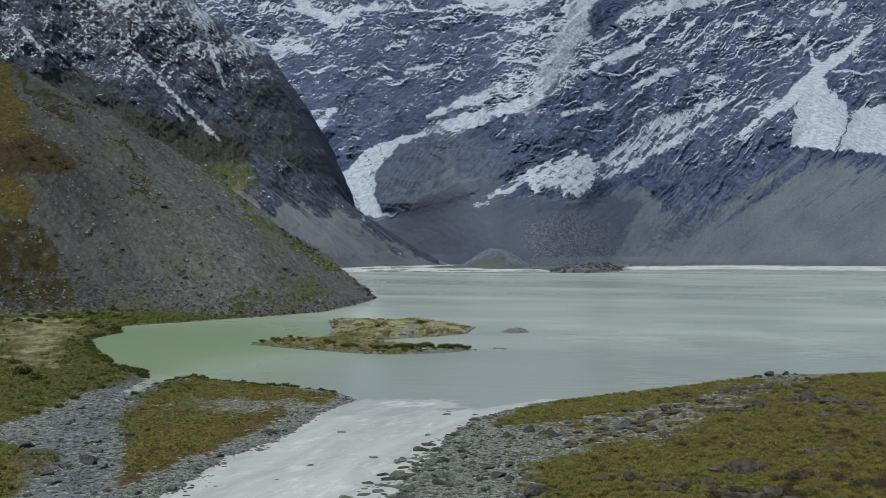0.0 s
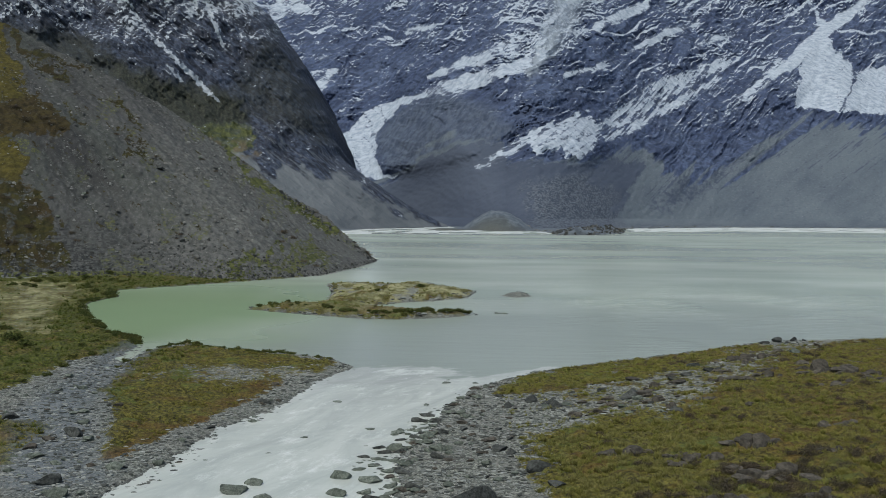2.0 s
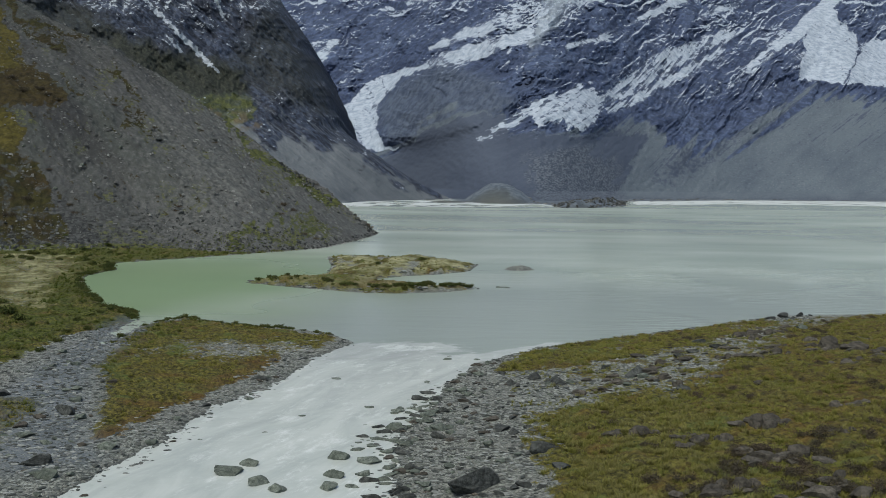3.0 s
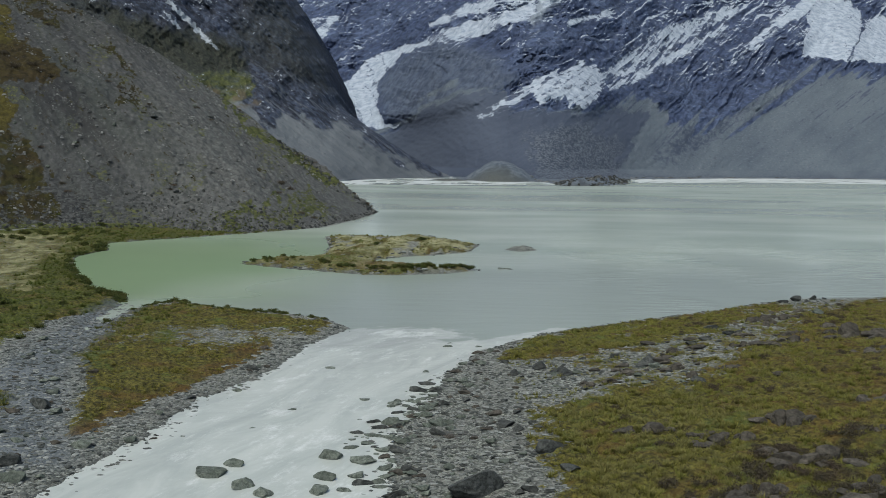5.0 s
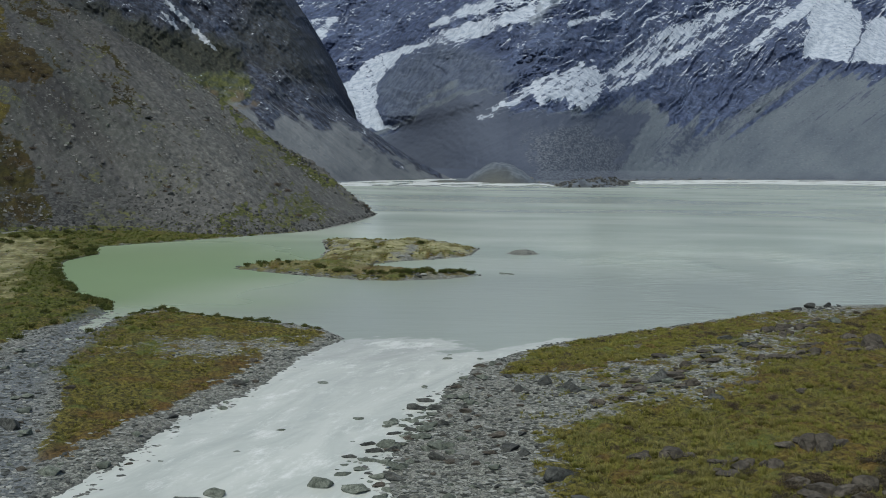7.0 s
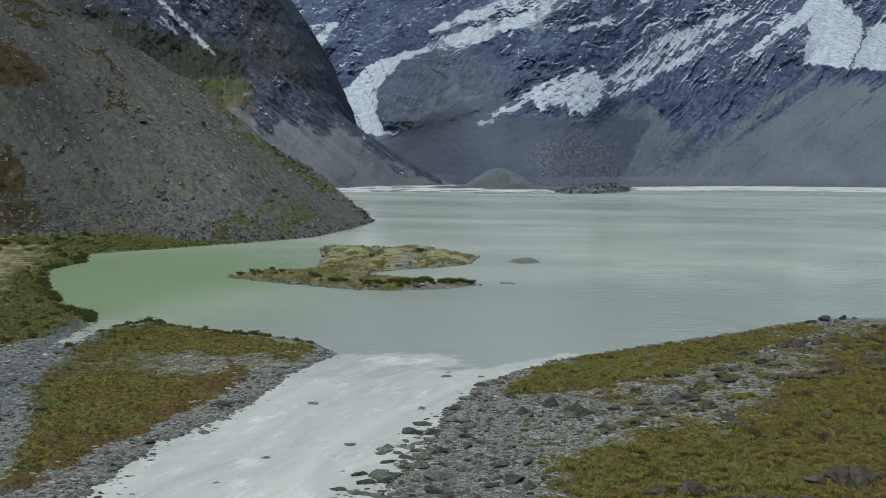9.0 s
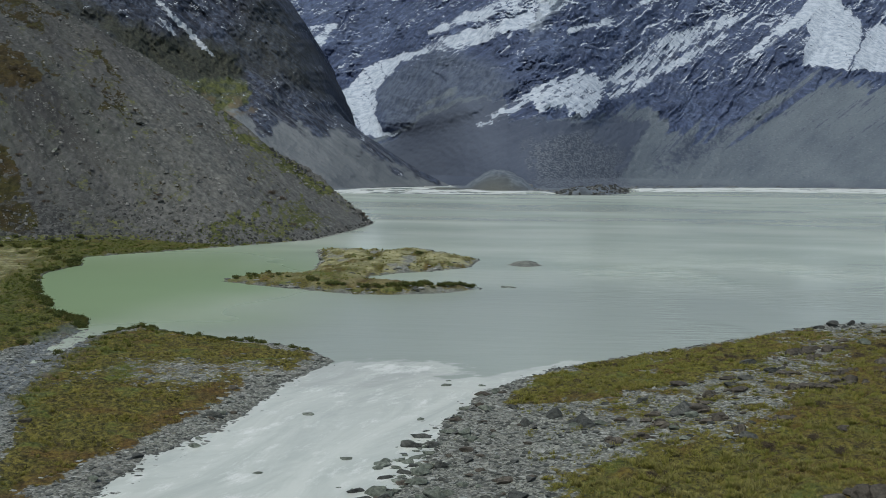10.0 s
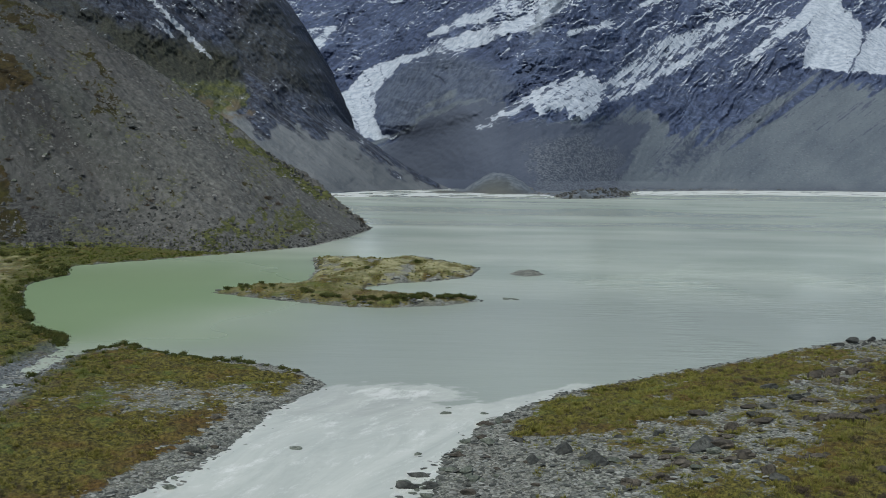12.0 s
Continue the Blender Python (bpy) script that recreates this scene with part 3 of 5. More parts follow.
def snow_holds(relief, spread):
    """Where a rough face leans back enough to hold snow: 0 on average, higher on ledges."""
    lean = -np.gradient(relief, axis=0)
    return np.clip(lean / (spread * lean.std()), -1.5, 1.5)


def far_mountain():
    columns, rows, back = 1000, 410, 6
    A, B = np.meshgrid(np.linspace(-330, 545, columns), np.linspace(-22, 318, rows))
    wobx, woby = 3 * fbm(A / 30, B / 30, 4, 3), 3 * fbm(A / 30, B / 30, 4, 13)
    wobc = 4 * fbm(A / 9, B / 9, 4, 47)
    a, b = A + wobx + 0.5 * wobc, B + woby + 0.5 * wobc
    scree_line = np.interp(a, *zip(*[(-244, -3), (-135, -20), (-87, 23), (-51, 31), (-27, 57), (9, 74), (57, 76), (69, 52), (160, 59), (196, 76), (244, 40), (298, 45), (337, 61), (376, 95), (471, 99), (551, 103)]))
    # scree runs down to the left in long rills, and rock ribs reach into it
    lie = radians(24) + radians(14) * step(120, 300, A)
    ur, vr = A * np.cos(lie) + B * np.sin(lie), -A * np.sin(lie) + B * np.cos(lie)
    finger = 18 * fbm(ur / 130, vr / 11, 4, 48) * (0.6 + 0.7 * step(180, 330, A))
    tone = np.clip(0.5 + 0.17 * fbm(ur / 170, vr / 13, 5, 49, 0.6) + 0.34 * fbm(A / 60, B / 45, 4, 50), 0, 1)
    scree = step(3.5, -3.5, b + 0.6 * wobc + finger - scree_line)
    apron = step(16, -16, B - scree_line)
    foot = sum(np.interp(A + k, [-330, -120, -60, -20, 60, 130, 180, 300, 545], [1750, 1720, 1680, 1400, 1180, 1180, 1420, 1640, 1760]) for k in range(-40, 41, 10)) / 9
    Y = meet(B / 1000, foot, [(120, 0.10), (420, 0.50), (600, 0.62), (3000, 0.75)])
    base_off = Y
    # beds of rock: nearly level on the western face, climbing ever more steeply to the east
    run = np.linspace(-400, 600, 501)
    climb = np.cumsum(np.tan(np.radians(np.interp(run, [-250, -60, 90, 200, 320, 560], [10, 13, 21, 29, 37, 40])))) * 2.0
    dip = B - np.interp(A, run, climb)
    east = step(110, 330, A - 0.2 * B)
    high = step(30, 250, B + 0.05 * A)

    def beds(spacing, bend, seed, narrow, wide):
        """Stacked ledges: how far the rock stands out, how much of a ledge lies here, and which ledge it is."""
        p = dip / spacing + bend * fbm(A / (3.2 * spacing), B / (2.2 * spacing), 4, seed, 0.55) + 0.7 * bend * fbm(A / (11 * spacing), B / (8 * spacing), 2, seed + 3)
        saw = p - np.floor(p)
        w = narrow + (wide - narrow) * step(-0.5, 0.6, fbm(A / (2.6 * spacing), B / (1.6 * spacing), 3, seed + 5) + 0.4 * (high - 0.5))
        out = np.where(saw < w, 1 - saw / w, (saw - w) / (1 - w))
        return out - 0.5, step(1.0, 0.55, saw / w) * step(0, 0.16, saw)

    bed1, ledge1 = beds(24, 1.0, 201, 0.06, 0.3)
    bed2, ledge2 = beds(8.5, 1.5, 221, 0.1, 0.42)
    bed3, ledge3 = beds(4.2, 1.4, 241, 0.2, 0.5)
    c, s = math.cos(radians(52)), math.sin(radians(52))
    u2, v2 = A * c + B * s + 7 * fbm(A / 40, B / 40, 3, 75), -A * s + B * c + 6 * fbm(A / 30, B / 30, 4, 76)
    rib = ridged(u2 / 80, v2 / 17, 4, 31, 0.6) - 0.55
    crag = ridged(A / 26, B / 24, 6, 51, 0.6) - 0.55
    nick = fbm(A / 5, B / 4.5, 4, 52, 0.6)
    bare1 = step(-0.25, 0.3, fbm(A / 55, B / 38, 3, 261) + 0.25 * (high - 0.5))
    bare2 = step(-0.3, 0.25, fbm(A / 30, B / 20, 3, 265) + 0.35 * (high - 0.5))
    bare3 = step(-0.2, 0.25, fbm(A / 10, B / 8, 3, 267))
    # long snow fields and gullies
    snow = np.zeros(A.shape)
    strands = 0.34 + 0.6 * step(-0.3, 0.35, 0.9 * fbm(ur / 26, vr / 4.2, 4, 45, 0.6) + 0.5 * fbm(A / 9, B / 7, 3, 44))
    mottle = 0.45 + 0.55 * step(-0.45, 0.2, fbm(A / 20, B / 11, 4, 46))
    for pts, widths in (
            ([(-60, 108), (-28, 121), (2, 130), (38, 139)], [4, 3, 5, 7]),
            ([(-16, 127), (10, 133), (38, 140), (71, 152), (98, 167)], [5, 8, 9, 6, 8]),
            ([(-16, 142), (8, 151), (38, 162), (71, 178)], [2, 4, 6, 5]),
            ([(6, 271), (49, 261), (97, 267)], [8, 11, 9]),
            ([(158, 196), (185, 209), (209, 217)], [4, 6, 4]),
            ([(165, 238), (190, 252), (240, 262), (290, 276)], [3, 6, 8, 9]),
            ([(270, 179), (297, 191)], [4, 3]),
            ([(128, 145), (166, 154)], [3, 4]),
            ([(190, 168), (222, 186), (262, 200)], [2, 4, 2]),
            ([(381, 225), (390, 213), (398, 198)], [4, 4, 3]),
            ([(395, 257), (423, 262), (409, 244)], [4, 5, 2]),
            ([(-186, 203), (-168, 213), (-147, 211)], [6, 8, 3]),
            ([(-160, 262), (-120, 240), (-90, 256), (-60, 262)], [6, 5, 6, 4]),
            ([(-134, 133), (-119, 147)], [7, 3]),
            ([(-41, 190), (-17, 194)], [3, 2])):
        snow = np.maximum(snow, stroke(a, b, pts, widths, 4) * mottle)
    for pts, widths in (
            ([(39, 48), (72, 68), (105, 86), (140, 100)], [4, 7, 7, 4]),
            ([(159, 89), (195, 107), (228, 129), (258, 144), (300, 160)], [7, 11, 12, 9, 4]),
            ([(172, 78), (207, 96), (243, 116), (290, 145)], [3, 5, 6, 3]),
            ([(300, 108), (330, 136), (352, 160)], [3, 7, 5])):
        snow = np.maximum(snow, stroke(a, b, pts, widths, 5) * strands)
    snow = np.maximum(snow, 0.95 * stroke(a, b, [(452, 240), (429, 217), (402, 195), (375, 171), (349, 147)], [3, 4, 7, 7, 3], 3))
    for pts in ([(393, 189), (407, 186), (412, 171), (430, 157), (425, 129), (417, 110), (369, 113), (372, 129), (378, 147), (370, 154)],
                [(433, 149), (448, 156), (520, 166), (520, 105), (420, 110)]):
        snow = np.maximum(snow, patch(a, b, pts, 2.5) * (0.62 + 0.33 * step(-0.5, 0.15, fbm(A / 3.2, B / 2.6, 3, 271) + 0.5 * fbm(A / 12, B / 30, 2, 272))))
    for pts in ([(90, 77), (129, 96), (151, 102), (162, 93), (158, 64), (144, 59), (120, 65), (97, 58)], [(14, 142), (38, 149), (50, 141), (38, 133), (17, 132)]):
        snow = np.maximum(snow, patch(a + 0.5 * wobc, b + 0.5 * wobc, pts, 3) * (0.5 + 0.42 * step(-0.35, 0.25, fbm(ur / 26, vr / 3.2, 3, 43) + 0.4 * fbm(A / 6, B / 5, 2, 42))))
    flow = fbm((a + 0.45 * b) / 3.6, (b - 0.3 * a) / 45, 3, 275)
    tongue = patch(a, b, [(-45, 113), (-58, 114), (-73, 109), (-88, 103), (-97, 90), (-119, 73), (-108, 57), (-81, 32), (-49, 34), (-63, 39), (-74, 55), (-76, 69), (-73, 81), (-58, 96)], 2)
    snow = np.maximum(snow, tongue * (0.92 - 0.4 * step(0.05, 0.45, flow)))
    field = step(0.2, 0.55, snow)
    ice = stroke(a + 2.2 * wobc, b + wobc, [(150, 273), (140, 240), (124, 208), (106, 176), (92, 150)], [13, 15, 12, 10, 4], 9)
    ice = ice * (0.75 + 0.25 * step(-0.3, 0.2, fbm(A / 9, B / 12, 3, 277)))
    serac = ridged(A / 7, B / 8, 4, 278, 0.6) - 0.5
    bulk = 60 * fbm(A / 90, B / 90, 3, 37) + 34 * (ridged(u2 / 160, v2 / 60, 3, 39) - 0.5)
    gully = (ridged(u2 / 200, v2 / 36, 5, 33, 0.55) - 0.5) * 9 + 2 * fbm(A / 6, B / 5, 5, 36)
    bluff = patch(A, B, [(-76, 78), (-52, 105), (-4, 127), (51, 108), (72, 85), (27, 58), (-27, 41), (-63, 42)], 10)
    hold = step(0, 20, B + 22)
    calm = (1 - 0.93 * field) * (1 - 0.8 * ice) * (1 - 0.45 * bluff)
    ribbed = step(140, 230, A) * step(165, 105, B - 0.12 * (A - 200))
    spine = ridged(u2 / 70, v2 / 8.5, 4, 285, 0.6) - 0.55
    rough = (1 - 0.85 * ribbed) * (26 * bed1 * (0.25 + 0.75 * bare1) + 11 * bed2 * (0.3 + 0.7 * bare2) + 4 * bed3 * bare3) + 24 * spine * ribbed + 32 * rib * (0.45 + 0.6 * east) + 27 * crag + 3 * nick
    Y = Y - hold * ((1 - apron) * (0.85 * rough * calm + 9 * ice * serac + bulk) + apron * gully) - 45 * bluff
    points = np.stack([A / 1000 * Y, EYE_Y + Y, EYE_Z + B / 1000 * Y], -1)
    mass = fbm(A / 60, dip / 22, 5, 71, 0.6)
    lee = snow_holds(rough, 1.2)
    shed = stroke(A + wobc, B + wobc, [(140, 273), (112, 240), (95, 208), (70, 172), (40, 160)], [50, 50, 42, 28, 12], 22)
    drift = -0.06 + 0.15 * high + 0.22 * mass + (1 - 0.9 * ribbed) * (ledge1 * bare1 * (0.26 + 0.16 * high) + ledge2 * bare2 * (0.18 + 0.2 * high) + ledge3 * bare3 * (0.2 + 0.2 * high)) + ribbed * (0.12 + 0.55 * spine) * step(55, 130, B) + 0.2 * lee + 0.3 * shed - 0.12 * step(330, 420, A) + 0.12 * step(170, 240, A) * high + 0.3 * rib * (1 - east)
    drift = drift + 0.18 * step(-40, -170, A) * high - 0.22 * step(0.15, 0.5, fbm(A / 34, B / 24, 3, 281))
    drift = np.clip(drift, 0, 0.85) * (1 - scree) * (1 - 0.7 * bluff * step(120, 90, B))
    snow = np.maximum(snow + (0.07 * lee + 0.07 * fbm(A / 9, B / 9, 4, 78)) * (snow > 0.2), drift)
    snow = np.maximum(snow, ice * (0.36 + 0.5 * serac + 0.3 * step(150, 250, B)))
    pillar = patch(a, b, [(154, 255), (166, 273), (205, 274), (193, 255), (164, 228), (152, 231)], 4)
    snow, ice = snow * (1 - pillar), ice * (1 - pillar)
    a, b = a + 0.6 * finger, b + 0.5 * finger
    shale = patch(a, b, [(-63, 28), (-15, 57), (51, 79), (72, 55), (130, 53), (184, 62), (208, 46), (190, 12), (178, -21), (-56, -22), (-81, 11)], 11)
    shale = np.maximum(shale, 0.5 * stroke(a, b, [(334, 119), (304, 70), (268, 34), (221, 3)], [10, 26, 24, 12], 16)) * scree
    a, b = A + wobx, B + woby
    broken = step(-0.1, 0.45, fbm(ur / 120, vr / 4.5, 4, 54, 0.6) + 0.25 * fbm(A / 12, B / 12, 3, 56))
    for pts, widths in (([(343, 136), (283, 79), (227, 22)], [20, 26, 10]), ([(382, 95), (336, 61), (260, 18)], [15, 13, 6]),
                        ([(479, 92), (413, 60), (357, 31), (300, 2)], [14, 10, 7, 3]), ([(491, 69), (431, 46), (395, 29)], [7, 6, 2]),
                        ([(202, 69), (178, 32), (166, 8)], [8, 8, 3]), ([(268, 40), (245, 15), (227, -6)], [6, 6, 2])):
        shale = np.maximum(shale, 0.6 * stroke(a + finger, b + finger, pts, widths, 8) * broken)
    rubble = patch(a + 2 * wobc, b + 2 * wobc, [(85, 28), (136, 43), (178, 26), (185, -4), (197, -20), (88, -22), (94, 1)], 9)
    rubble = np.maximum(rubble, 0.8 * step(-8, -14, B + wobx) * step(60, 180, A))
    top = points[-1]
    rear = [top + np.array([0, 60.0 * (k + 1), -45.0 * (k + 1) ** 1.3]) for k in range(back)]
    points = np.concatenate([points, np.stack(rear)]).reshape(-1, 3)
    tail = lambda f: np.concatenate([f, np.repeat(f[-1:], back, 0)]).ravel()
    keep = np.concatenate([(base_off > foot - 15) & (points.reshape(rows + back, columns, 3)[:rows, :, 2] > -4), np.ones((back, columns), bool)]).ravel()
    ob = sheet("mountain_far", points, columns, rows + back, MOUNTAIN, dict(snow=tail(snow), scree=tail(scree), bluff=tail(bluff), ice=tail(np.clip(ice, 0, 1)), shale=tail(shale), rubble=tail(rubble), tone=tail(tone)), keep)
    return tagged(ob, "snow-streaked rock face tinted blue for haze, with glaciers above grey scree", "mountain", kind="structure")


def cliff():
    columns, rows, back = 470, 330, 7
    outline = [(4, -16), (-27, -1), (-75, 29), (-110, 55), (-124, 95), (-149, 149), (-185, 202), (-216, 224), (-265, 255), (-295, 286), (-326, 328)]
    rise = np.linspace(-25, 335, rows)
    edge = np.interp(rise, [p[1] for p in outline], [p[0] for p in outline]) + 2.4 * fbm(rise / 16, rise * 0 + 3.3, 3, 5, 0.45)
    U = np.linspace(0, 1, columns) ** 0.9
    A = -560 + (edge[:, None] + 560) * U[None, :]
    B = np.repeat(rise[:, None], columns, 1)
    foot = sum(np.interp(A + k, [-560, -300, -110, -60, 10], [640, 790, 985, 1120, 1300]) for k in range(-60, 61, 12)) / 11
    Y = meet(B / 1000, foot, [(170, 0.52), (160, 0.72), (3000, 1.15)])
    base_off = Y
    toe = edge[:, None] - A
    Y = Y + 130 * np.exp(-toe / 10.0) * step(0, 60, B)
    c, s = math.cos(radians(-50)), math.sin(radians(-50))
    u, v = A * c + B * s, -A * s + B * c
    rough = ridged(u / 50, v / 18, 5, 83, 0.64) + 0.6 * ridged(A / 15, B / 17, 5, 86, 0.64)
    rough = rough + 0.3 * ridged(u / 14, v / 5, 4, 89, 0.6)
    relief = rough * 12 + 24 * fbm(A / 70, B / 70, 3, 85) + 10 * (ridged(u / 120, v / 26, 3, 84) - 0.5)
    Y = Y - relief * (0.4 + 0.6 * step(30, 90, B)) * step(-2, 4, toe) * step(-25, -5, B)
    points = np.stack([A / 1000 * Y, EYE_Y + Y, EYE_Z + B / 1000 * Y], -1)
    wob = 6 * fbm(A / 18, B / 18, 5, 87, 0.6)
    a, b = A + wob, B + 0.7 * wob
    screeline = np.interp(a, *zip(*[(-510, 102), (-293, 81), (-214, 60), (-183, 30), (-171, 45), (-153, 39), (-126, 30), (-111, 41), (-87, 20), (-50, -1), (10, -18)]))
    lie = radians(-37)
    ur, vr = A * math.cos(lie) + B * math.sin(lie), -A * math.sin(lie) + B * math.cos(lie)
    finger = 7 * fbm(ur / 90, vr / 7, 4, 88)
    tone = np.clip(0.5 + 0.42 * fbm(ur / 120, vr / 7, 5, 90, 0.62) + 0.2 * fbm(A / 40, B / 40, 3, 92), 0, 1)
    scree = step(3, -3, b - screeline + finger)
    scree = scree * (1 - 0.85 * stroke(a, b, [(-112, 50), (-70, 22), (-25, -5)], [7, 6, 3], 3) * step(-0.3, 0.2, fbm(ur / 40, vr / 3, 3, 93)))
    shelf = patch(a, b, [(-215, 98), (-178, 100), (-135, 78), (-108, 55), (-20, -8), (-60, -8), (-111, 10), (-190, 20)], 7) * (1 - scree)
    green = patch(a, b, [(-323, 91), (-275, 88), (-233, 90), (-205, 87), (-208, 76), (-203, 64), (-232, 55), (-274, 60)], 2) * (0.6 + 0.4 * step(-0.3, 0.2, fbm(A / 12, B / 5, 4, 98)))
    bush = np.maximum(patch(a, b, [(-366, 158), (-306, 138), (-221, 121), (-206, 100), (-214, 85), (-293, 83), (-329, 105)], 8),
                      0.7 * patch(a, b, [(-499, 199), (-384, 182), (-293, 120), (-353, 116), (-499, 163)], 12)) * (1 - green)
    bush = np.maximum(bush, 0.5 * patch(a, b, [(-236, 115), (-186, 185), (-136, 113), (-115, 65), (-203, 103)], 14))
    brown = patch(a, b, [(-266, 81), (-232, 74), (-202, 67), (-190, 55), (-226, 50), (-262, 63)], 5) * step(-0.25, 0.2, fbm(A / 14, B / 7, 3, 106))
    snow = np.zeros(A.shape)
    for pts, widths in (([(-305, 176), (-275, 146), (-254, 125), (-239, 112)], [1.4, 2.6, 2.6, 1.0]), ([(-342, 224), (-324, 198), (-303, 171)], [1.2, 1.6, 2.2]),
                        ([(-262, 238), (-243, 190), (-234, 166)], [1.5, 2.0, 1]), ([(-451, 230), (-430, 206)], [2, 2.5]), ([(-294, 150), (-280, 134)], [2, 2])):
        snow = np.maximum(snow, stroke(A + 0.2 * wob + 2 * fbm(A / 4, B / 4, 3, 94), B, pts, widths, 2.4) * (0.72 + 0.26 * step(-0.3, 0.3, fbm(A / 5, B / 5, 3, 96))))
    high = step(120, 260, b - 0.18 * (a + 260))
    dust = 0.02 + 0.37 * high + 0.13 * snow_holds(rough, 1.25) + 0.22 * fbm(A / 25, B / 25, 4, 91)
    dust = dust + 0.07 * step(-330, -250, a) - 0.16 * step(-360, -440, a) - 0.22 * bush
    snow = np.maximum(snow, np.clip(dust, 0, 1) * (1 - scree))
    rear = [points[:, -1] + np.array([-2.0 * (k + 1), 70.0 * (k + 1), -3.0 * (k + 1)]) for k in range(back)]
    points = np.concatenate([points, np.stack(rear, 1)], 1)
    tail = lambda f: np.concatenate([f, np.repeat(f[:, -1:], back, 1)], 1).ravel()
    keep = np.concatenate([base_off > foot - 12, np.repeat((base_off > foot - 12)[:, -1:], back, 1)], 1).ravel()
    ob = sheet("mountain_cliff", points.reshape(-1, 3), columns + back, rows, CLIFF, dict(snow=tail(snow), scree=tail(scree), green=tail(green), brown=tail(brown), shelf=tail(shelf), bush=tail(bush), tone=tail(tone)), keep)
    return tagged(ob, "dark rock cliff dusted with snow above a green terrace", "mountain", kind="structure")


FOOT = [(-400, 250), (-200, 252), (-140, 262), (-120, 278), (-88, 291), (-61, 284), (-41, 312), (-33.5, 355), (-28.8, 402)]
CREST = [(-900, 640), (-400, 520), (-222, 465), (-206, 459), (-187, 448), (-170, 440), (-155, 436), (-115, 434), (-89, 426), (-78, 420), (-57.7, 421), (-36, 409), (-28.8, 403)]


def foot_distance(x, y):
    """Distance from the foot of the slope, rounded where its sides meet."""
    d = line_distance(x, y, FOOT)
    r = 0.4 * d
    return sum(line_distance(x + r * math.cos(k), y + r * math.sin(k), FOOT) for k in np.arange(0, 6.2, math.pi / 3)) / 6


def moraine_height(x, y):
    d = foot_distance(x, y)
    grow = np.where(signed(x, y, FOOT + CREST[::-1]) > 0, 1, 0)
    h = 0.50 * np.minimum(d, 14) + 0.64 * np.maximum(d - 14, 0)
    crest_y = np.interp(x, *zip(*CREST))
    cx = np.interp(x, *zip(*CREST)) * 0 + x
    dc = foot_distance(cx, crest_y)
    hc = 0.50 * np.minimum(dc, 14) + 0.64 * np.maximum(dc - 14, 0)
    behind = y > crest_y
    h = np.where(behind, hc - 0.6 * (y - crest_y), h)
    front = ~behind & (grow == 0)
    return np.where(front | (x > -28.8), -0.4 * d, h)


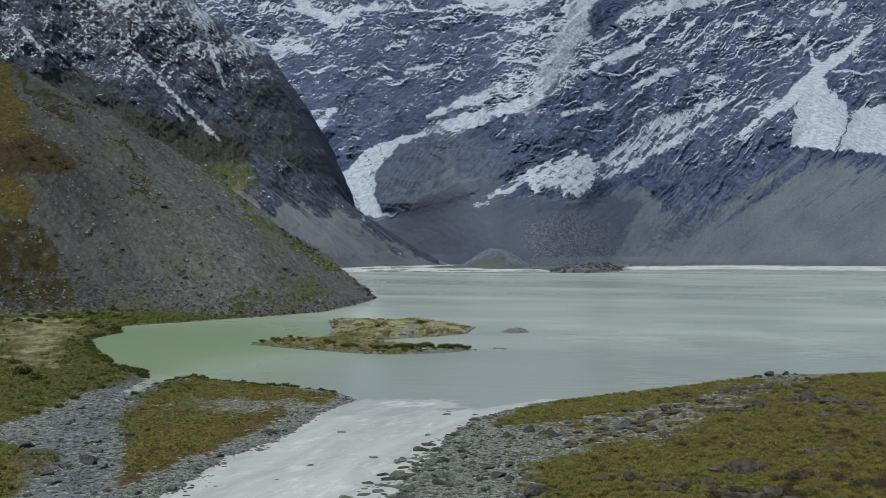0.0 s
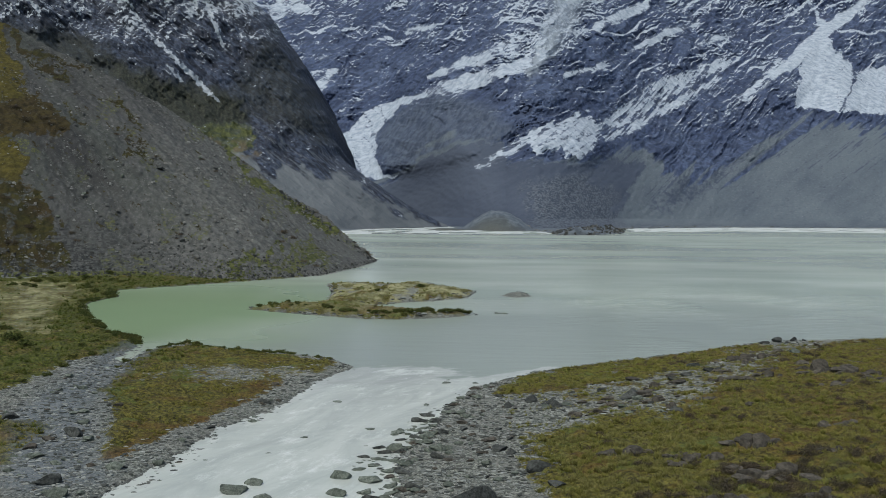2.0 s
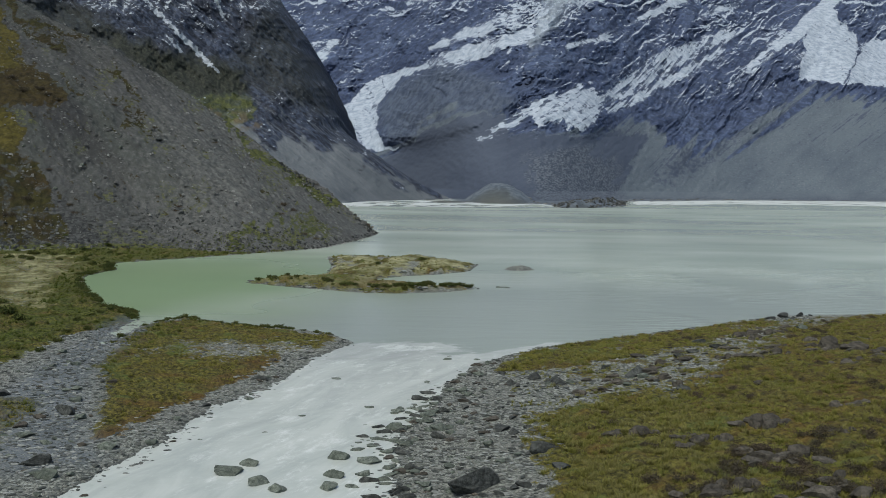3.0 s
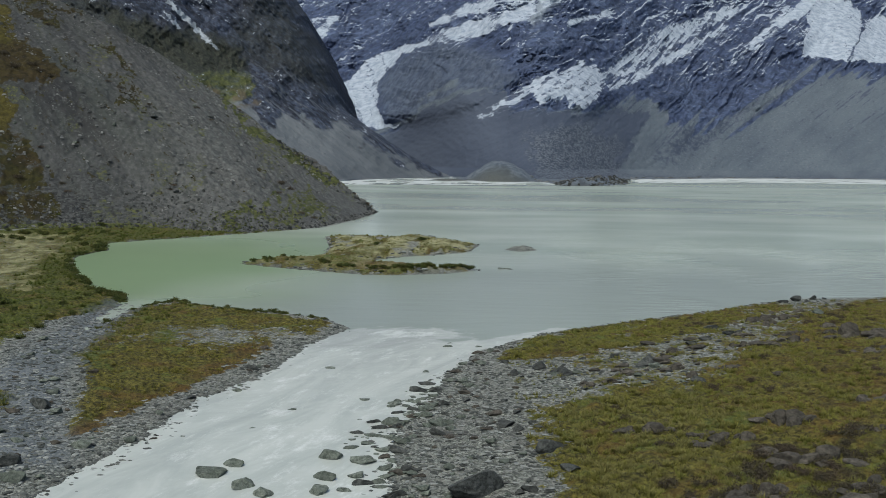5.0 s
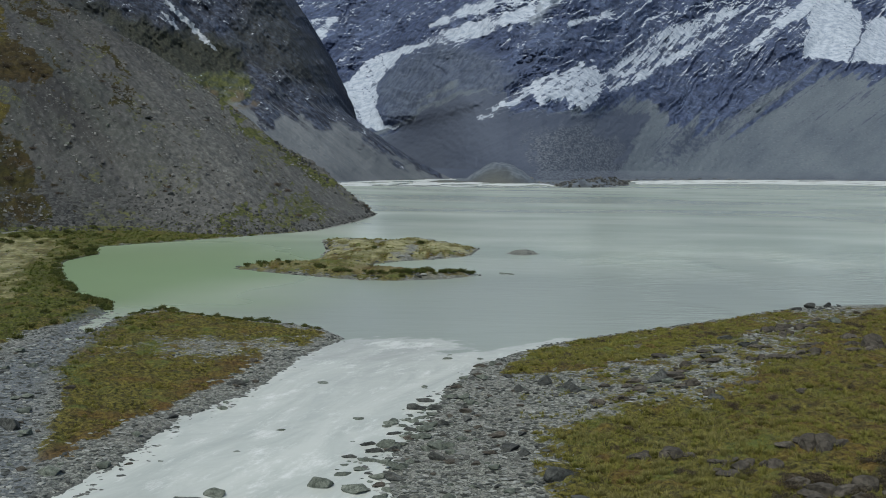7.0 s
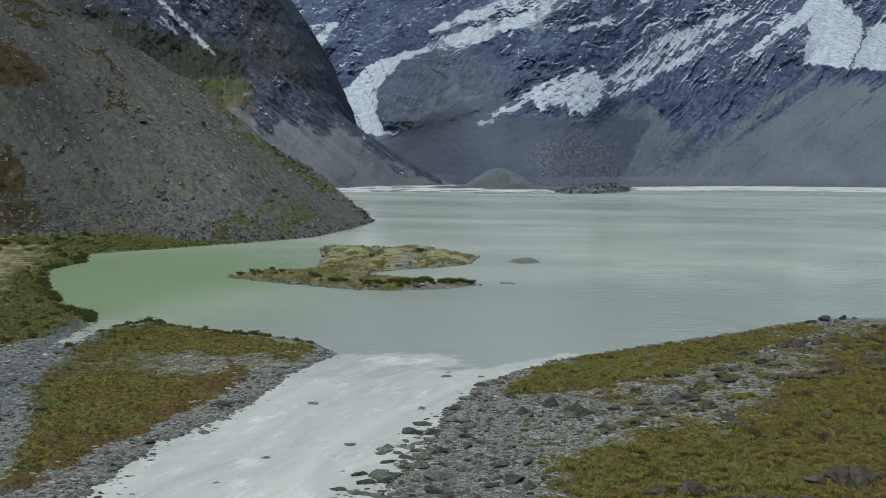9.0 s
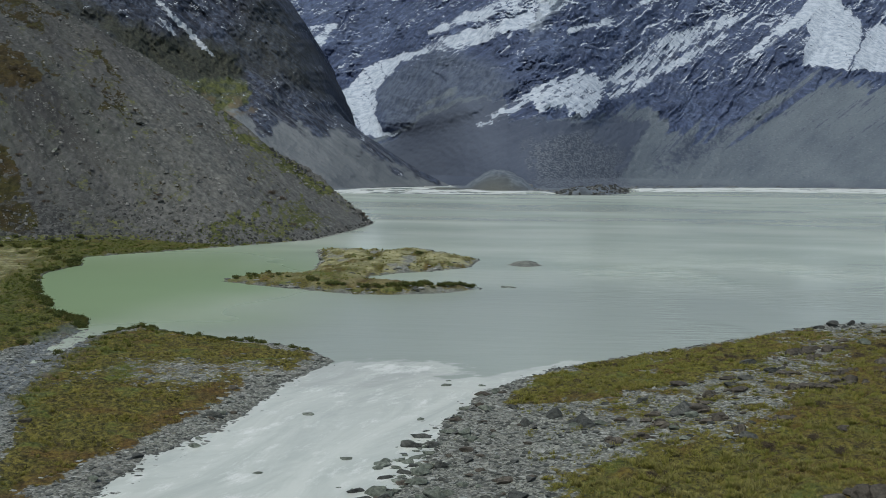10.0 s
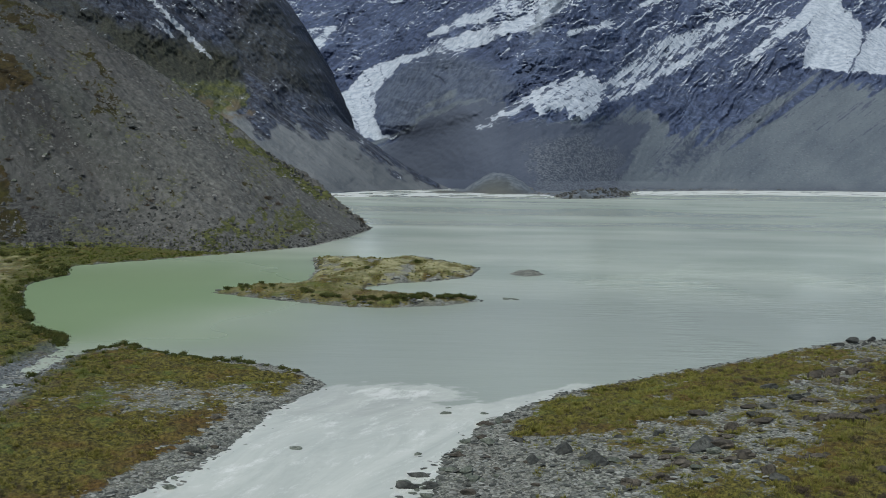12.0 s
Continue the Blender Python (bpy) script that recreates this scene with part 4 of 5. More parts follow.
def moraine():
    columns, rows = 560, 330
    A, T = np.meshgrid(np.linspace(-640, -55, columns), np.linspace(0, 1, rows))
    Y = 245 + 225 * T
    x, y = A / 1000 * Y, EYE_Y + Y
    h = moraine_height(x, y)
    up = step(2, 15, h)
    along = x * 0.62 + y * 0.78
    h = h + up * (1.6 * fbm(along / 16, (x - y) / 60, 4, 95) + 0.5 * fbm(x / 3, y / 3, 4, 97)) + 0.25 * fbm(x / 1.6, y / 1.6, 3, 99) * step(0, 3, h)
    points = np.stack([x, y, h], -1)
    b = (h - EYE_Z) / Y * 1000
    wob = 17 * fbm(A / 30, b / 22, 6, 101, 0.66)
    a, bb = A + wob, b + wob
    an, bn = A + 0.45 * wob, b + 0.45 * wob
    gold = np.maximum(patch(an, bn, [(-700, 206), (-475, 195), (-466, 170), (-447, 137), (-437, 116), (-462, 113), (-700, 102)], 4), patch(an, bn, [(-700, 79), (-446, 68), (-438, 48), (-443, 28), (-700, 22)], 5))
    lobe = patch(an, bn, [(-463, 113), (-429, 117), (-397, 87), (-400, 73), (-436, 78), (-455, 72), (-700, 73), (-700, 110)], 3)
    low = patch(an, bn, [(-700, 22), (-431, 26), (-415, 2), (-406, -28), (-391, -52), (-395, -69), (-700, -70)], 8)
    turf = np.maximum.reduce([0.95 * gold, lobe, low * (0.45 + 0.5 * step(-0.25, 0.2, fbm(A / 16, b / 14, 4, 109)))])
    rust = np.maximum(lobe, 0.6 * low * step(-0.1, 0.3, fbm(A / 22, b / 18, 3, 111)))
    for pts, widths in (([(-475, 193), (-442, 170), (-408, 154), (-378, 138)], [3, 5, 4, 2]), ([(-438, 157), (-417, 143), (-397, 128)], [2, 6, 2]), ([(-360, 117), (-332, 96), (-316, 81)], [1.5, 3, 1]),
                        ([(-402, 107), (-377, 86)], [1, 2.5]), ([(-350, 81), (-323, 60), (-298, 39)], [1, 2.5, 1])):
        turf = np.maximum(turf, 0.85 * stroke(an, bn, pts, widths, 3))
    turf = np.maximum(turf, 0.85 * stroke(a, bb, [(-347, 80), (-317, 63)], [1.5, 2.5], 3))
    moss = 1.25 * stroke(A + 0.35 * wob, b + 0.35 * wob, [(-232, 61), (-202, 33), (-159, 4), (-117, -22)], [1.5, 3.5, 4.5, 5.5], 4)
    moss = np.maximum(moss, 0.8 * stroke(a, bb, [(-231, -66), (-189, -50), (-134, -59)], [9, 8, 7], 7))
    moss = np.maximum(moss, 0.62 * stroke(a, bb, [(-168, -26), (-153, -38), (-122, -62)], [6, 9, 6], 7))
    moss = np.maximum(moss, 0.95 * step(3.5, 1.0, h) * step(-2, 0.4, h) * step(-40, -120, x + 0 * y) + 0.0)
    moss = np.maximum(moss, 0.45 * step(0.15, 0.5, fbm(A / 40, b / 40, 4, 103)))
    lie = radians(-40)
    clumps = fbm((A * math.cos(lie) + b * math.sin(lie)) / 16, (-A * math.sin(lie) + b * math.cos(lie)) / 5, 4, 105, 0.6)
    turf = np.maximum(turf, 0.5 * step(0.46, 0.8, clumps + 0.25 * fbm(A / 90, b / 90, 2, 107) - 0.0004 * (A + 300)))
    keep = (h > -6).ravel()
    ob = sheet("moraine_slope", points.reshape(-1, 3), columns, rows, MORAINE, dict(turf=turf.ravel(), moss=moss.ravel(), gold=gold.ravel(), rust=np.clip(rust, 0, 1).ravel(), fines=step(-390, -220, a).ravel(), coarse=(step(24, 6, h + 9 * fbm(A / 25, b / 25, 3, 113)) * step(-160, -250, a + 2 * wob)).ravel()), keep)
    return tagged(ob, "steep grey moraine scree slope with brown and green plant patches", "slope", kind="structure")


def polar_grid(inner, outer, rows, fine, half=640):
    """Rings round the outlet: fine across the view, coarse elsewhere."""
    near = np.linspace(-half, half, fine) / 1000
    ang = np.concatenate([np.linspace(-np.pi, np.arctan(near[0]), 40)[:-1], np.arctan(near), np.linspace(np.arctan(near[-1]), np.pi, 40)[1:]])
    near = int(rows * 0.56)
    rad = np.concatenate([[0.05, 4, 8, 12, 15], np.geomspace(inner, 64, 34), np.linspace(64, 182, near)[1:], np.geomspace(182, outer, rows - 38 - near + 1)[1:]])
    rows = len(rad)
    R, T = np.meshgrid(rad, ang, indexing="ij")
    return R * np.sin(T), R * np.cos(T) + EYE_Y, len(ang), rows


def ground():
    rows = 500
    x, y, columns, rows = polar_grid(18, 4700, rows, 500)
    z, at = ground_height(x, y)
    turf = turf_amount(x, y)
    lump = step(0.3, 0.8, turf)
    z = z + lump * (0.24 * fbm(x / 2.4, y / 2.4, 3, 110, 0.6) + 0.3 * (0.5 - np.abs(grad_noise(x / 0.95, y / 0.95, 114))))
    wob = fbm(x / 5, y / 8, 4, 116)
    pale = step(-3, 4, signed(x, y, PALE_FLAT) + 7 * wob) * (1 - 0.9 * step(-0.04, 0.2, fbm(x / 9, y / 7, 5, 118, 0.62))) * (0.78 + 0.2 * step(-0.2, 0.2, fbm(x / 2, y / 5, 3, 117)))
    pale = np.maximum(pale, 0.85 * step(1, 3, signed(x, y, [(-30, 224), (-27, 270), (-8, 275), (8, 256), (5, 241), (-10, 228)])) * step(0.22, -0.05, wob))
    pale = np.maximum(pale, step(-0.3, 1.2, at["isle"]) * step(0.25, -0.15, wob) * (0.4 + 0.6 * step(205, 222, y)))
    rust = step(5, 0.5, line_distance(x, y, [(-29.5, 83), (-27.5, 92), (-24, 102), (-20, 116)]) + 3 * wob)
    rust = np.maximum(rust, 0.7 * step(4, 0, line_distance(x, y, [(6, 110), (14, 111), (20, 112)]) + 2 * wob))
    rust = np.maximum(rust, step(7, 2, line_distance(x, y, [(-16, 197), (-8, 201), (7, 200)]) + 3 * wob))
    rust = np.maximum(rust, 0.55 * step(20, 44, x + 8 * wob) * step(60, 68, y) * (at["east"] > 0))
    wet = step(0.5, -0.1, at["sd"]) * 0.6
    ob = sheet("ground", np.stack([x, y, z], -1).reshape(-1, 3), columns, rows, GROUND, dict(turf=turf.ravel(), lush=((1 - step(-4, 6, signed(x, y, PALE_FLAT))) * step(-42, -52, x) * step(100, 120, y) * step(0.5, -0.2, wob)).ravel(), pale=pale.ravel(), wet=wet.ravel(), rust=rust.ravel(), ash=np.maximum(step(-40, 5, at["far"]), 0.6 * step(6, 1.5, line_distance(x, y, BROOK) + 1.5 * wob)).ravel()))
    return tagged(ob, "grey river gravel and golden-green turf round a glacial lake", "ground", kind="structure")


def water():
    rows = 300
    x, y, columns, rows = polar_grid(18, 4200, rows, 220, 700)
    z = fall(y) - 0.02
    mouth = np.interp(x, [-14, -11, -6, -3, 1, 6, 13, 16], [127, 131, 130.5, 124, 122.5, 125, 131, 133]) + 1.0 * fbm(x / 4, y / 4, 3, 120)
    white = step(1.8, -1.8, y - mouth) * step(40, 20, np.abs(x))
    white = np.maximum(white, 1.28 * step(7.0, 1.0, np.hypot((x + 5.0) / 1.7, y - 127.3) + 1.2 * fbm(x / 2, y / 2, 3, 126)))
    cove = step(12, -60, x - 0.05 * (y - 200) + 14 * fbm(x / 40, y / 60, 3, 122)) * step(340, 225, y) * step(138, 162, y)
    chop = step(8, 45, x + 6 * fbm(x / 15, y / 25, 3, 129)) * step(330, 220, y) * step(-0.25, 0.3, fbm(x / 30, y / 45, 3, 127)) + 0.05 * step(400, 180, y) * (1 - white) * (1 - cove)
    # Nearer water, where the grey of reflected sky is mixed into the colour.
    silt_sky_tone = step(-58, -12, x + 10 * fbm(x / 30, y / 40, 3, 135)) * step(240, 185, y) * 0.85
    values = dict(silt_sky_tone=silt_sky_tone.ravel(), white=white.ravel(), cove=cove.ravel() * 0.9, chop=np.clip(chop, 0, 1).ravel())
    points = np.stack([x, y, z], -1).reshape(-1, 3)
    # Sheet added over the far lake: the water's brightness is put into its colour.
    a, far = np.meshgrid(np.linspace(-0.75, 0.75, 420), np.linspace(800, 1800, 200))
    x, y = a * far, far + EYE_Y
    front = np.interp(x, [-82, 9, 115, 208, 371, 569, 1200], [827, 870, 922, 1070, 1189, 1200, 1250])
    behind_front = y - front + 18 * fbm(x / 90, y / 40, 4, 128)
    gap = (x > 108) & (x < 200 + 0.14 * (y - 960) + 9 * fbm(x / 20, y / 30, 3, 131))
    tagged(sheet("ice_margin", np.stack([x, y, 0.08 + 0 * x], -1).reshape(-1, 3), 420, 200, BRIGHT_WATER, None, ((behind_front > 0) & (fbm(x / 35, y / 60, 5, 137, 0.6) > np.where(x < 110, -0.12, -0.45)) & ~gap & (np.abs(x) < 1500)).ravel()), "pale sheet added for bright, silty lake water along the far shore", "ice", kind="structure")
    x, y = points[:, 0], points[:, 1]
    below = (y < 124).ravel() & (np.abs(x) < 60).ravel()
    tagged(sheet("water_lake", points, columns, rows, LAKE, values, ~below), "milky grey-green glacial lake ruffled by wind", "lake", kind="structure")
    tagged(sheet("water_river", points, columns, rows, LAKE, values, below), "fast milky-white river flowing out of the lake", "river", kind="structure")


ground()
water()
moraine()
cliff()
far_mountain()


# ---------- stones, grass and shrubs ----------
def part(name, bm, material, parent, label=""):
    me = bpy.data.meshes.new(name)
    bm.to_mesh(me)
    bm.free()
    me.materials.append(material)
    ob = new(name, me)
    ob.parent = parent
    return tagged(ob, label)


def height_at(x, y):
    x, y = np.atleast_1d(np.asarray(x, float)), np.atleast_1d(np.asarray(y, float))
    z = ground_height(x, y)[0]
    if y.max() > 245:
        z = np.where((y > 262) & (x < -28), np.maximum(z, moraine_height(x, y)), z)
    return z


def rock_mesh(name, seed, flat, material, cuts=11, detail=3, rounded=False):
    """An angular boulder: a ball sliced by planes, then roughened and bedded."""
    rnd = random.Random(seed)
    bm = bmesh.new()
    bmesh.ops.create_icosphere(bm, subdivisions=detail, radius=0.62)
    for _ in range(cuts if not rounded else 18):
        n = Vector((rnd.gauss(0, 1), rnd.gauss(0, 1), rnd.gauss(0.1, 0.8))).normalized()
        d = rnd.uniform(0.3, 0.48) if rounded else rnd.uniform(0.17, 0.44)
        for v in bm.verts:
            over = v.co.dot(n) - d
            if over > 0:
                v.co -= n * over
    off = Vector((seed * 3.1, seed * 1.7, seed * 0.9))
    for v in bm.verts:
        v.co += v.co.normalized() * (noise.noise(v.co * 3 + off) * 0.04 + noise.noise(v.co * 9 + off) * 0.03)
        v.co.z *= flat
    bm.normal_update()
    me = bpy.data.meshes.new(name)
    bm.to_mesh(me)
    bm.free()
    me.materials.append(material)
    me.polygons.foreach_set("use_smooth", [False] * len(me.polygons))
    return me


SHAPES = {m.name: [rock_mesh("boulder", k + 10 * i, f, m, rounded=(i > 0)) for k, f in enumerate((0.75, 0.9, 0.6, 0.8, 1.0, 0.55))]
          for i, m in enumerate((DARK_STONE, GREEN_STONE, LICHEN_STONE))}


def boulder(name, x, y, size, material, label, group, seed, sink=0.22, tall=1.0):
    rnd = random.Random(seed)
    ob = new(name, SHAPES[material.name][seed % 6])
    z = max(float(height_at(x, y)[0]), float(fall(y)) - 0.12)
    ob.rotation_euler = (rnd.uniform(-0.2, 0.2), rnd.uniform(-0.2, 0.2), rnd.uniform(0, 6.3))
    ob.scale = (size * rnd.uniform(1.15, 1.35), size * rnd.uniform(0.75, 1.0), size * 0.9 * tall)
    ob.rotation_euler.z = rnd.uniform(-0.5, 0.5)
    ob.location = (x, y, z + size * 0.5 * (0.5 - sink) * tall * 0.8)
    return tagged(ob, label, "boulder", group)


RIVER_ROCKS = [(-16.9, 76.4, 2.4), (-15.7, 78.1, 1.6), (-14.2, 73.8, 2.0), (-12.5, 72.3, 1.5), (-13.8, 92.7, 0.9), (-12.0, 108.3, 1.2), (-7.3, 96.3, 1.0),
               (-4.4, 88.9, 1.9), (-3.2, 94.3, 1.1), (-8.7, 80.1, 1.9), (-7.3, 82.4, 1.2), (-5.9, 79.3, 2.1), (-5.9, 85.7, 1.1), (-8.4, 75.6, 1.7),
               (-6.8, 73.3, 1.2), (-8.7, 72.9, 1.5), (-4.3, 74.0, 1.1), (-1.1, 92.8, 1.4), (-0.0, 94.3, 1.0), (0.6, 119.5, 1.2), (0.9, 121.6, 0.8), (4.3, 119.6, 0.9), (-21.7, 84.7, 0.6), (11.9, 201.8, 1.5), (12.9, 202.8, 1.2), (13.6, 201.5, 1.2),
               (-16.3, 87.1, 0.7)]
BANK_ROCKS = [(1.8, 71.4, 4.0), (5.6, 86.2, 2.0), (6.4, 84.2, 1.1), (8.6, 78.7, 1.9), (9.4, 74.2, 1.6), (-35.8, 90.8, 2.3), (-32.9, 76.7, 1.8), (-44.8, 96.5, 2.0),
              (21.2, 104.0, 2.5), (24.4, 95.5, 1.1), (57.5, 160.3, 2.2), (54.8, 157.8, 1.4), (60.5, 161.3, 1.2), (63.0, 162.3, 1.0), (59.0, 159.5, 0.9)]
PALE_ROCKS = [(-28.5, 80.7, 1.7), (-36.5, 83.4, 1.4), (-34.0, 89.4, 1.1), (-30.4, 73.5, 1.8), (52.0, 137.6, 2.1)]
MEADOW_ROCKS = [(18.7, 100.5, 1.6), (23.4, 101.2, 1.6), (34.6, 110.9, 2.6), (39.5, 112.6, 2.0), (46.4, 114.5, 4.1), (48.9, 113.2, 3.0), (47.8, 122.5, 2.2),
                (16.8, 81.8, 2.4), (19.7, 79.7, 1.4), (21.0, 78.3, 2.3), (28.0, 81.4, 2.9), (26.1, 72.8, 3.5), (32.5, 78.2, 1.4), (25.6, 65.0, 3.1),
                (27.4, 67.1, 2.0), (19.0, 66.8, 2.4), (21.2, 67.5, 1.6), (37.1, 85.7, 1.8), (14.0, 96.9, 1.4), (16.1, 97.6, 1.1), (28.9, 100.1, 1.4),
                (31.9, 96.3, 1.1), (24.2, 97.3, 1.2), (39.9, 116.6, 1.6), (41.4, 118.4, 1.3), (50.5, 110.0, 1.9), (51.5, 106.3, 1.6), (49.5, 103.6, 1.3), (52.5, 101.5, 1.6), (45.5, 117.5, 1.5), (44.4, 104.2, 1.9), (48.7, 106.7, 1.5), (35.2, 117.5, 1.6), (27.8, 110.5, 1.2), (24.8, 108.9, 1.4)]
for i, (x, y, w) in enumerate(RIVER_ROCKS):
    boulder("river_boulder", x, y, w, GREEN_STONE, "wet green-grey boulder standing in the milky river", "boulders in the river", i, 0.2, 0.72 if w > 1.3 and i else 0.5)
for i, (x, y, w) in enumerate(BANK_ROCKS):
    boulder("bank_boulder", x, y, w, DARK_STONE, "dark angular boulder on the gravel bank", "boulders on the banks", 40 + i, 0.12, 0.8)
for i, (x, y, w) in enumerate(PALE_ROCKS):
    boulder("pale_boulder", x, y, w, GREEN_STONE, "pale flat slab lying on river gravel", "boulders on the banks", 70 + i, 0.15, 0.8)
for i, (x, y, w) in enumerate(MEADOW_ROCKS):
    boulder("meadow_boulder", x, y, w * (0.72 if w < 2.3 else 0.55), LICHEN_STONE, "weathered brown-grey boulder sunk in tussock grass", "boulders in the meadow", 90 + i, 0.18, 1.05)
    for k in range(9):
        t, r = random.uniform(0, 6.3), w * random.uniform(0.3, 1.05)
        boulder("meadow_stone", x + r * math.cos(t), y + r * math.sin(t) * 0.6, w * random.uniform(0.2, 0.55), LICHEN_STONE, "broken brown-grey stone beside a meadow boulder", "stones in the meadow", 400 + 9 * i + k, 0.2)

# broken rocks along the stony strip between the two meadows
BAND = [(9, 103), (15, 103.5), (21, 105), (28, 113), (36, 122), (45, 134), (52, 145)]
for i in range(48):
    k = i % 6
    f = random.random()
    x = BAND[k][0] + f * (BAND[k + 1][0] - BAND[k][0]) + random.gauss(0, 1.6)
    y = BAND[k][1] + f * (BAND[k + 1][1] - BAND[k][1]) + random.gauss(0, 2.2)
    boulder("band_boulder", x, y, 0.5 + 1.3 * random.random() ** 2, LICHEN_STONE if i % 3 else DARK_STONE, "dark broken rock in a stony strip of the meadow", "rocks in the stony strip", 900 + i, 0.12, 0.8)

rnd = np.random.RandomState(21)


def scatter(count, xr, yr, test, rng):
    """Random ground points where test(x, y) gives a chance of 0 to 1."""
    x, y = rng.uniform(*xr, count), rng.uniform(*yr, count)
    ok = rng.uniform(0, 1, count) < test(x, y)
    return x[ok], y[ok]


def bare(x, y):
    sd = np.maximum(signed(x, y, WEST_BANK), signed(x, y, EAST_BANK))
    return (1 - turf_amount(x, y)) * np.where(sd > -0.4, 1, 0.75 * step(-2.6, -0.4, sd + 0.9 * fbm(x / 3, y / 3, 2, 134)) * (0.1 + 0.9 * step(112, 98, y)))


def stone_field(name, x, y, z, size, material, label, category="gravel", flat=(0.16, 0.42), swing=0.7):
    """Many small angular stones in one mesh."""
    bm = bmesh.new()
    if flat[0] < 0.3:
        bmesh.ops.create_icosphere(bm, subdivisions=1, radius=0.5)
    else:
        bmesh.ops.create_cone(bm, cap_ends=True, cap_tris=True, segments=5, radius1=0.55, radius2=0.3, depth=0.9)
    base = np.array([v.co[:] for v in bm.verts])
    bmesh.ops.triangulate(bm, faces=bm.faces)
    tris = np.array([[v.index for v in f.verts] for f in bm.faces])
    bm.free()
    n = len(x)
    shape = base[None] * (1 + rnd.uniform(-0.3, 0.3, (n, len(base), 1)))
    shape = shape * np.stack([size * 1.25, size * rnd.uniform(0.45, 0.85, n), size * rnd.uniform(*flat, n)], -1)[:, None]
    t = rnd.normal(0, swing, n)
    c, s = np.cos(t)[:, None], np.sin(t)[:, None]
    px = shape[..., 0] * c - shape[..., 1] * s + x[:, None]
    py = shape[..., 0] * s + shape[..., 1] * c + y[:, None]
    pz = shape[..., 2] + (z + size * 0.06)[:, None]
    me = bpy.data.meshes.new(name)
    verts = np.stack([px, py, pz], -1).reshape(-1, 3)
    faces = (tris[None] + (np.arange(n) * len(base))[:, None, None]).reshape(-1, 3)
    fill(me, verts, faces)
    me.materials.append(material)
    return tagged(new(name, me), label, category, kind="stuff")


def fill(me, verts, faces):
    me.vertices.add(len(verts))
    me.vertices.foreach_set("co", verts.astype(np.float32).ravel())
    me.loops.add(faces.size)
    me.loops.foreach_set("vertex_index", faces.astype(np.int32).ravel())
    me.polygons.add(len(faces))
    me.polygons.foreach_set("loop_start", np.arange(0, faces.size, faces.shape[1], dtype=np.int32))
    me.update(calc_edges=True)
    me.polygons.foreach_set("use_smooth", np.zeros(len(faces), bool))


x, y = scatter(110000, (-60, 62), (62, 170), bare, rnd)
x, y = x[:27000], y[:27000]
stone_field("river_gravel", x, y, np.maximum(height_at(x, y), fall(y) - 0.07), 0.13 + 0.5 * rnd.uniform(0, 1, len(x)) ** 3.2, PEBBLE, "grey flat river stones and gravel along the banks")

# stones that can be told apart
x, y = scatter(2600, (-48, 30), (64, 118), lambda x, y: bare(x, y) * (0.35 + 0.65 * (np.abs(x + 4) < 9)), rnd)
for i, (px, py) in enumerate(zip(x[:260], y[:260])):
    kind = (GREEN_STONE, DARK_STONE, GREEN_STONE, LICHEN_STONE)[i % 4]
    boulder("river_stone", float(px), float(py), 0.45 + 0.75 * random.random() ** 2, kind, "rounded grey stone on the gravel bank", "stones on the banks", 200 + i, 0.15, 0.8)["category"] = "stone"


x, y = scatter(6000, (-14, 3), (66, 102), lambda x, y: step(-5.5, -0.5, signed(x, y, EAST_BANK)) * step(1.5, 0, signed(x, y, EAST_BANK)) * (fbm(x / 5, y / 5, 2, 133) > -0.1), rnd)
for i, (px, py) in enumerate(zip(x[:150], y[:150])):
    boulder("shoal_stone", float(px), float(py), 0.35 + 1.2 * random.random() ** 3, GREEN_STONE if i % 3 else DARK_STONE, "wet grey-green stone at the river's edge", "stones at the river's edge", 700 + i, 0.15, 0.6)["category"] = "stone"


def slope_stones():
    x, y = scatter(70000, (-260, -28), (262, 446), lambda x, y: 0.12 + 0.88 * step(0.0, 0.3, fbm((0.75 * x - 0.66 * y) / 34, (0.66 * x + 0.75 * y) / 5, 3, 130)), rnd)
    z = moraine_height(x, y)
    ok = (z > 0.5) & (y < np.interp(x, *zip(*CREST)) + 1)
    x, y, z = x[ok][:15000], y[ok][:15000], z[ok][:15000]
    size = 0.22 + 1.3 * rnd.uniform(0, 1, len(x)) ** 9
    stone_field("scree_stones", x, y, z + 0.1, size, SCREE_STONE, "grey stones and boulders strewn over the moraine", "scree", (0.35, 0.7), 3.0)


slope_stones()

# blocks along the moraine's low crest, down to its tip
x = rnd.uniform(-95, -29.5, 420)
y = np.interp(x, *zip(*CREST)) - np.abs(rnd.normal(0, 4, 420))
stone_field("crest_stones", x, y, moraine_height(x, y), 0.6 + 1.7 * rnd.uniform(0, 1, 420) ** 3, DARK_SCREE, "dark broken blocks along the crest of the moraine", "scree", (0.5, 0.9), 3.0)

# single large blocks resting on the slope
for i, (x, y, w) in enumerate([(-107.2, 354, 3.0), (-124.4, 323.8, 1.8), (-93.3, 383.4, 2.2), (-101, 386.4, 1.9), (-87, 310, 1.7), (-144.6, 324.6, 1.5), (-132.6, 352.6, 1.6), (-116.2, 338.3, 1.6), (-103.2, 327.5, 1.3), (-127.6, 309, 1.5)]):
    boulder("slope_boulder", x, y, w, DARK_STONE if i % 2 == 0 else GREEN_STONE, "single angular block lying on the scree slope", "blocks on the slope", 960 + i, 0.1, 0.9)

